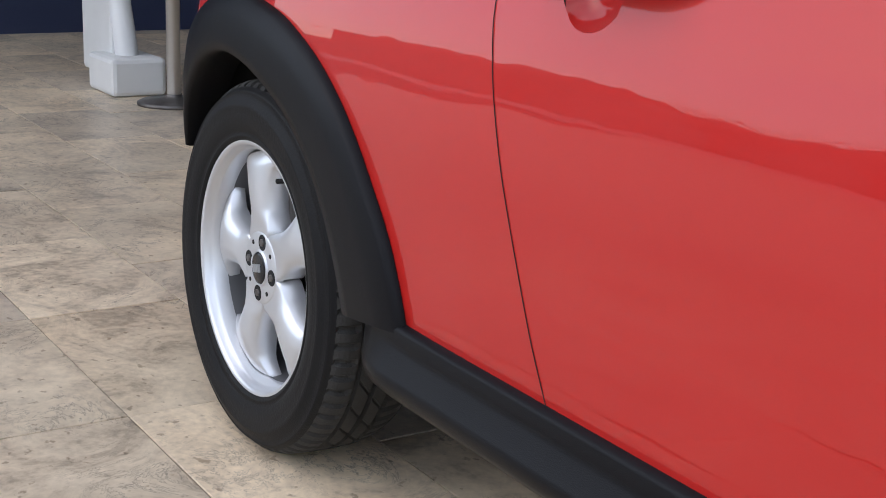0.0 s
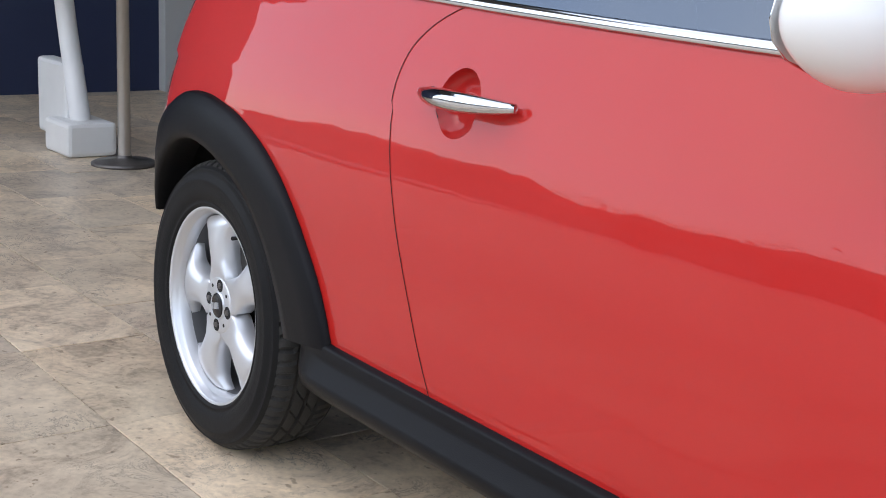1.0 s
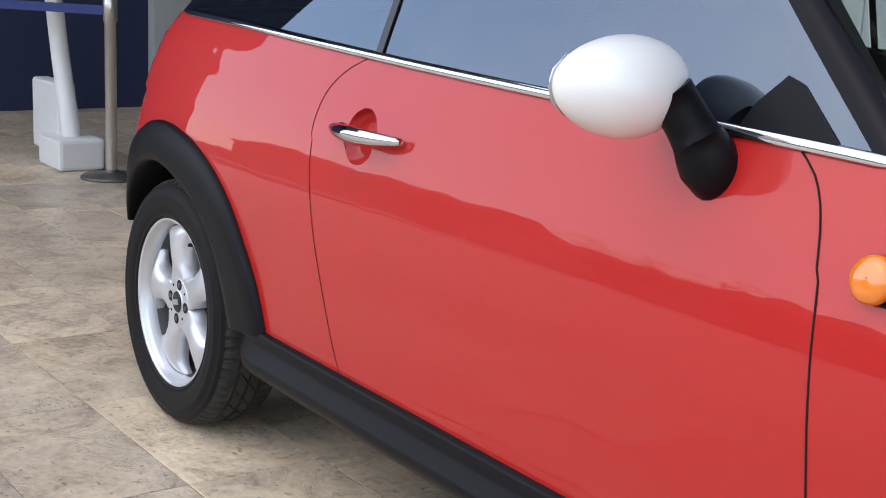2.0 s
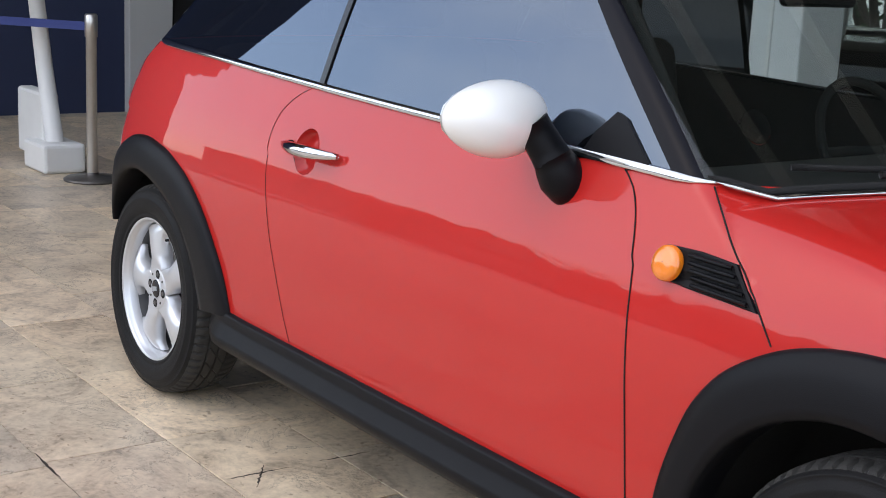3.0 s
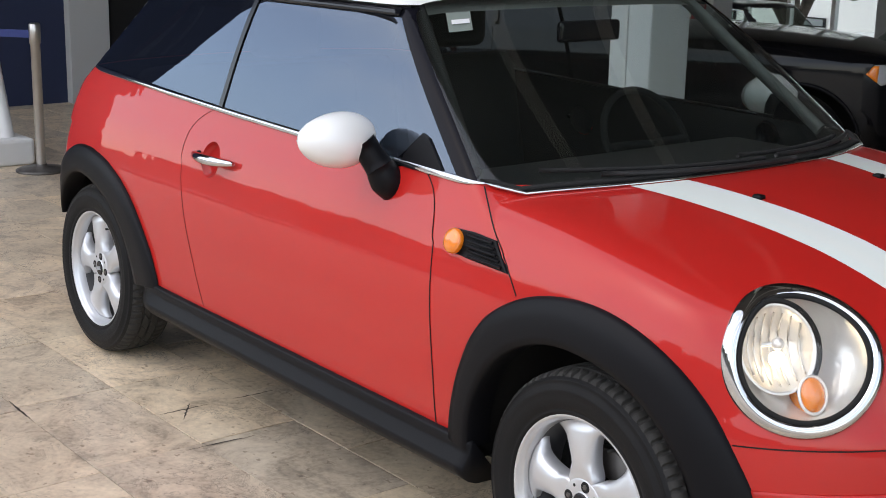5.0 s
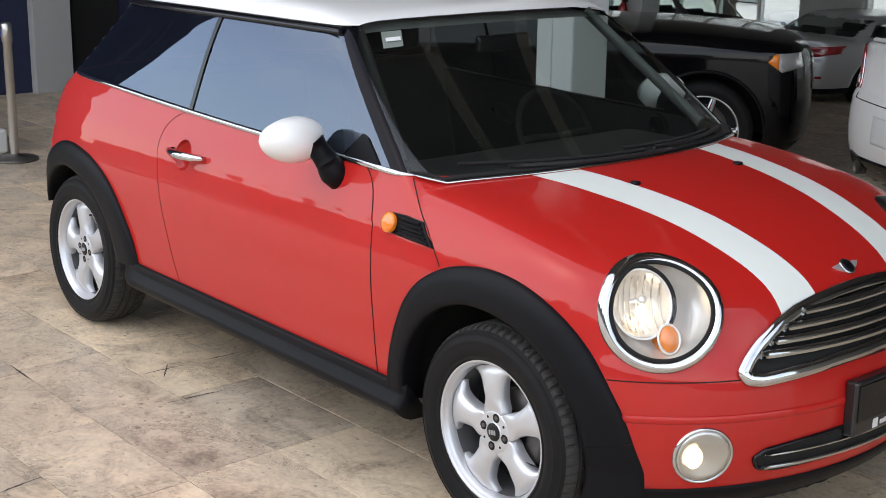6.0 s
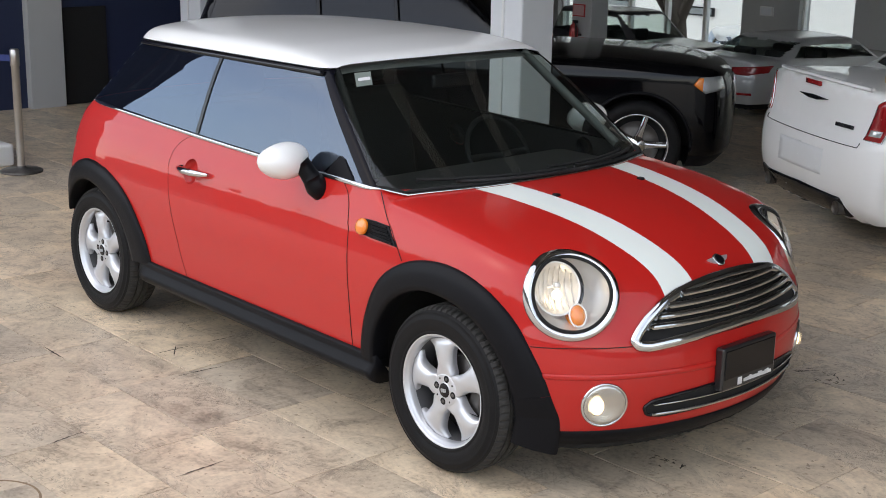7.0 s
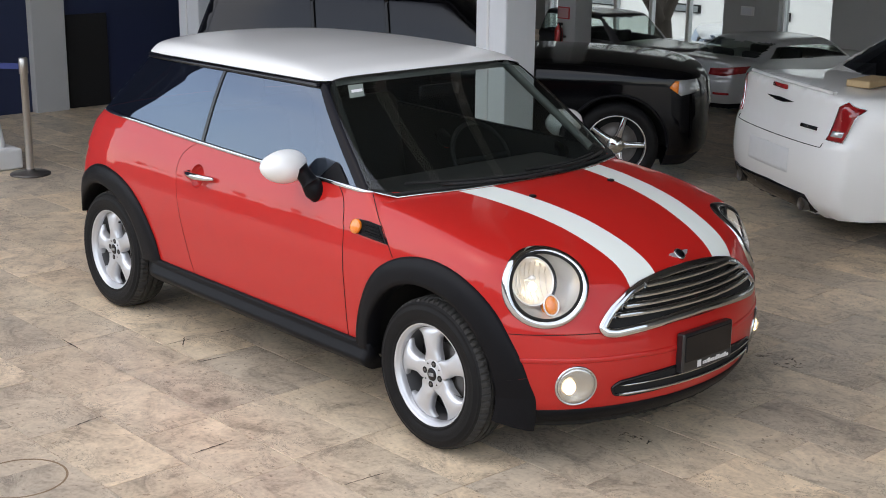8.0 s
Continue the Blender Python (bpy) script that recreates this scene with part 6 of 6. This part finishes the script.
# silver saloon further back
SED2 = dict(SED)
SED2.update(R=0.335, rim_r=0.235, roof=([-0.4, 0.3, 0.9, 1.5, 2.0], [1.35, 1.395, 1.405, 1.38, 1.32]))
turn = 81.5
silver, sk = parked_car("saloon_car", "silver saloon car with red tail lamps, further back", SILVERP, (-1.812, 7.065, 0), turn, 0.531, pane=SCREEN, plan=(0.22, 0.22), **SED2)
for s in (-1, 1):
    end_patch(sk, "tail_lamp", dense([(s * 0.40, 0.80), (s * 0.42, 0.92), (s * 0.88, 0.96), (s * 0.88, 0.84), (s * 0.70, 0.79)]), 0.012, REDLENS, silver, "red tail lamp", -1)
    end_patch(sk, "reflector", dense([(s * 0.55, 0.46), (s * 0.55, 0.50), (s * 0.80, 0.50), (s * 0.80, 0.46)]), 0.008, REDLENS, silver, "red reflector", -1)
end_patch(sk, "plate", dense([(-0.27, 0.74), (-0.27, 0.88), (0.27, 0.88), (0.27, 0.74)]), 0.008, GLOSSBLACK, silver, "dark blank plate", -1)

# dark grey pick-up behind the pier, and white cars outside the glazing
grey, sk = parked_car("off_road_car", "dark grey off-road car behind the pier", GREYP, (-4.45, 7.78, 0), -6.0, 0.447, pane=SCREEN, arch_gap=0.07, **SUV)
end_patch(sk, "headlamp", dense([(-0.88, 0.84), (-0.88, 0.98), (-0.62, 0.97), (-0.62, 0.84)]), 0.01, CLEARL, grey, "clear headlamp")
end_patch(sk, "headlamp", dense([(0.88, 0.84), (0.88, 0.98), (0.62, 0.97), (0.62, 0.84)]), 0.01, CLEARL, grey, "clear headlamp")
parked_car("saloon_car", "white car parked outside the glazing", WHITE, (-7.9, 12.45, -1.40), 10.0, 0.9, grid=(40, 90, 12, 12), **SED2)
parked_car("van", "white van parked outside the glazing", WHITE, (-7.0, 14.3, -1.40), 130.0, 0.75, arch_gap=0.05, grid=(40, 90, 12, 12), **SUV)

# extinguisher and sign on the pier
ext = thing("fire_extinguisher", "red fire extinguisher hung on the grey pier", "extinguisher", (-4.02, 6.885, 0.33))
ext.scale = (0.75, 0.75, 0.75)
prof = [(0.0, 0.0), (0.055, 0.0), (0.062, 0.02), (0.062, 0.36), (0.05, 0.42), (0.02, 0.45), (0.02, 0.48), (0.0, 0.48)]
v = [(r * math.cos(a), r * math.sin(a), h) for a in np.linspace(0, 2 * np.pi, 24, endpoint=False) for r, h in prof]
finish("cylinder", v, grid_faces(24, len(prof), wrap_u=True, flip=True), REDENAMEL, ext)
sweep("hose", [(0.0, 0.0, 0.47), (0.06, -0.03, 0.46), (0.085, -0.04, 0.36), (0.08, -0.04, 0.2)], 0.010, DARK, ext, "black hose", 8, up=(0, 1, 0))
part("valve", box_bm(-0.02, 0.07, -0.012, 0.012, 0.46, 0.50, 0.004), DARK, ext)
part("bracket", box_bm(-0.07, 0.07, 0.05, 0.09, 0.28, 0.31), STEEL, ext)
sign = tagged(part("safety_sign", box_bm(-4.10, -3.93, 6.947, 6.958, 0.74, 0.87, 0.002), REDENAMEL), "small red extinguisher sign on the pier", "sign")
part("sign_panel", box_bm(-4.088, -3.942, 6.943, 6.9465, 0.752, 0.858), mat("sign_pink", (0.5, 0.30, 0.28), 0.6, vary=0.2, scale=40), sign, "pale field with bars")

# barrier posts at the far end
post = thing("barrier_post", "steel belt post with round base and blue belt", "post", (-3.35, 0.36, 0))
prof = [(0.0, 0.0), (0.17, 0.0), (0.17, 0.012), (0.15, 0.022), (0.04, 0.035), (0.036, 0.05)]
v = [(r * math.cos(a), r * math.sin(a), h) for a in np.linspace(0, 2 * np.pi, 32, endpoint=False) for r, h in prof]
finish("base", v, grid_faces(32, len(prof), wrap_u=True, flip=True), STEEL, post)
prof = [(0.032, 0.03), (0.032, 0.86), (0.038, 0.865), (0.038, 0.99), (0.030, 1.0), (0.0, 1.0)]
v = [(r * math.cos(a), r * math.sin(a), h) for a in np.linspace(0, 2 * np.pi, 24, endpoint=False) for r, h in prof]
finish("tube", v, grid_faces(24, len(prof), wrap_u=True, flip=True), BRUSHED, post)
part("belt", box_bm(-1.9, -0.03, -0.004, 0.004, 0.90, 0.95), STRAP, post, "blue belt")
post.rotation_euler = (0, 0, radians(38))
post.scale = (0.88, 0.88, 0.88)
gate = thing("traffic_barrier", "white plastic barrier leaning post on a block foot", "barrier", (-3.74, 0.30, 0))
part("foot", box_bm(-0.16, 0.16, -0.12, 0.12, 0.0, 0.16, 0.02), WHITEPL, gate)
sweep("post", [(0.02, 0, 0.12), (-0.08, -0.02, 0.55), (-0.16, -0.04, 1.0)], (0.05, 0.046, 0.044), WHITEPL, gate, "", 14, up=(0, 1, 0))
bm = box_bm(-0.45, -0.05, -0.05, 0.05, 0.05, 0.42, 0.02)
part("panel", bm, WHITEPL, gate)

# rusty ring of a drain cover let into the floor
ring_v, m = [], 60
for r, h in ((0.176, 0.0004), (0.175, 0.0015), (0.168, 0.0015), (0.167, 0.0004)):
    ring_v += [(1.68 + r * math.cos(a), -2.15 + r * math.sin(a), h) for a in np.linspace(0, 2 * np.pi, m, endpoint=False)]
tagged(finish("drain_ring", ring_v, grid_faces(4, m, wrap_v=True), mat("rusty_iron", (0.33, 0.23, 0.14), 0.8, 0.2, vary=0.5, scale=30, bump=0.3), smooth=False), "rusty iron ring let into the tile floor", "drain")

# worn open joints and cracks in the tiles
CRACK = mat("crack_dirt", (0.05, 0.038, 0.03), 0.95, vary=0.3, scale=40)
CRACKS = [((0.725, -0.678), (0.733, -0.53)), ((0.719, -0.938), (0.726, -0.76)), ((1.029, -1.012), (1.044, -0.785)), ((0.68, -0.814), (0.80, -0.90)),
          ((1.90, -1.35), (1.91, -1.56)), ((2.52, -1.28), (2.535, -1.10)), ((0.32, -1.28), (0.52, -1.283)), ((1.33, -1.62), (1.36, -1.78))]
cr = random.Random(4)
# two worn spots where the surface has broken up
for (px, py), reach, count in (((2.78, 1.12), 0.13, 20), ((2.96, -0.14), 0.09, 9)):
    for _ in range(count):
        a, r, w = cr.uniform(0, 6.28), reach * math.sqrt(cr.uniform(0.15, 1.0)), cr.uniform(0.02, 0.05)
        b = a + 1.57 + cr.uniform(-0.7, 0.7)
        xa, ya = px + r * math.cos(a), py + 0.6 * r * math.sin(a)
        CRACKS.append(((xa, ya), (xa + w * math.cos(b), ya + w * math.sin(b))))
for (xa, ya), (xb, yb) in CRACKS:
    n = 14
    d = np.array([xb - xa, yb - ya])
    ln = np.linalg.norm(d)
    nrm2 = np.array([-d[1], d[0]]) / ln
    up, lo = [], []
    for k in range(n):
        q = k / (n - 1)
        c = np.array([xa, ya]) + d * q + nrm2 * cr.uniform(-0.0025, 0.0025)
        w = 0.0045 * math.sin(math.pi * (0.06 + 0.88 * q)) * cr.uniform(0.35, 1.0)
        up.append((*(c + nrm2 * w), 0.0012))
        lo.append((*(c - nrm2 * w), 0.0012))
    finish("crack", up + lo, [(k, n + k, n + k + 1, k + 1) for k in range(n - 1)], CRACK, floor, "dark open crack", smooth=False)
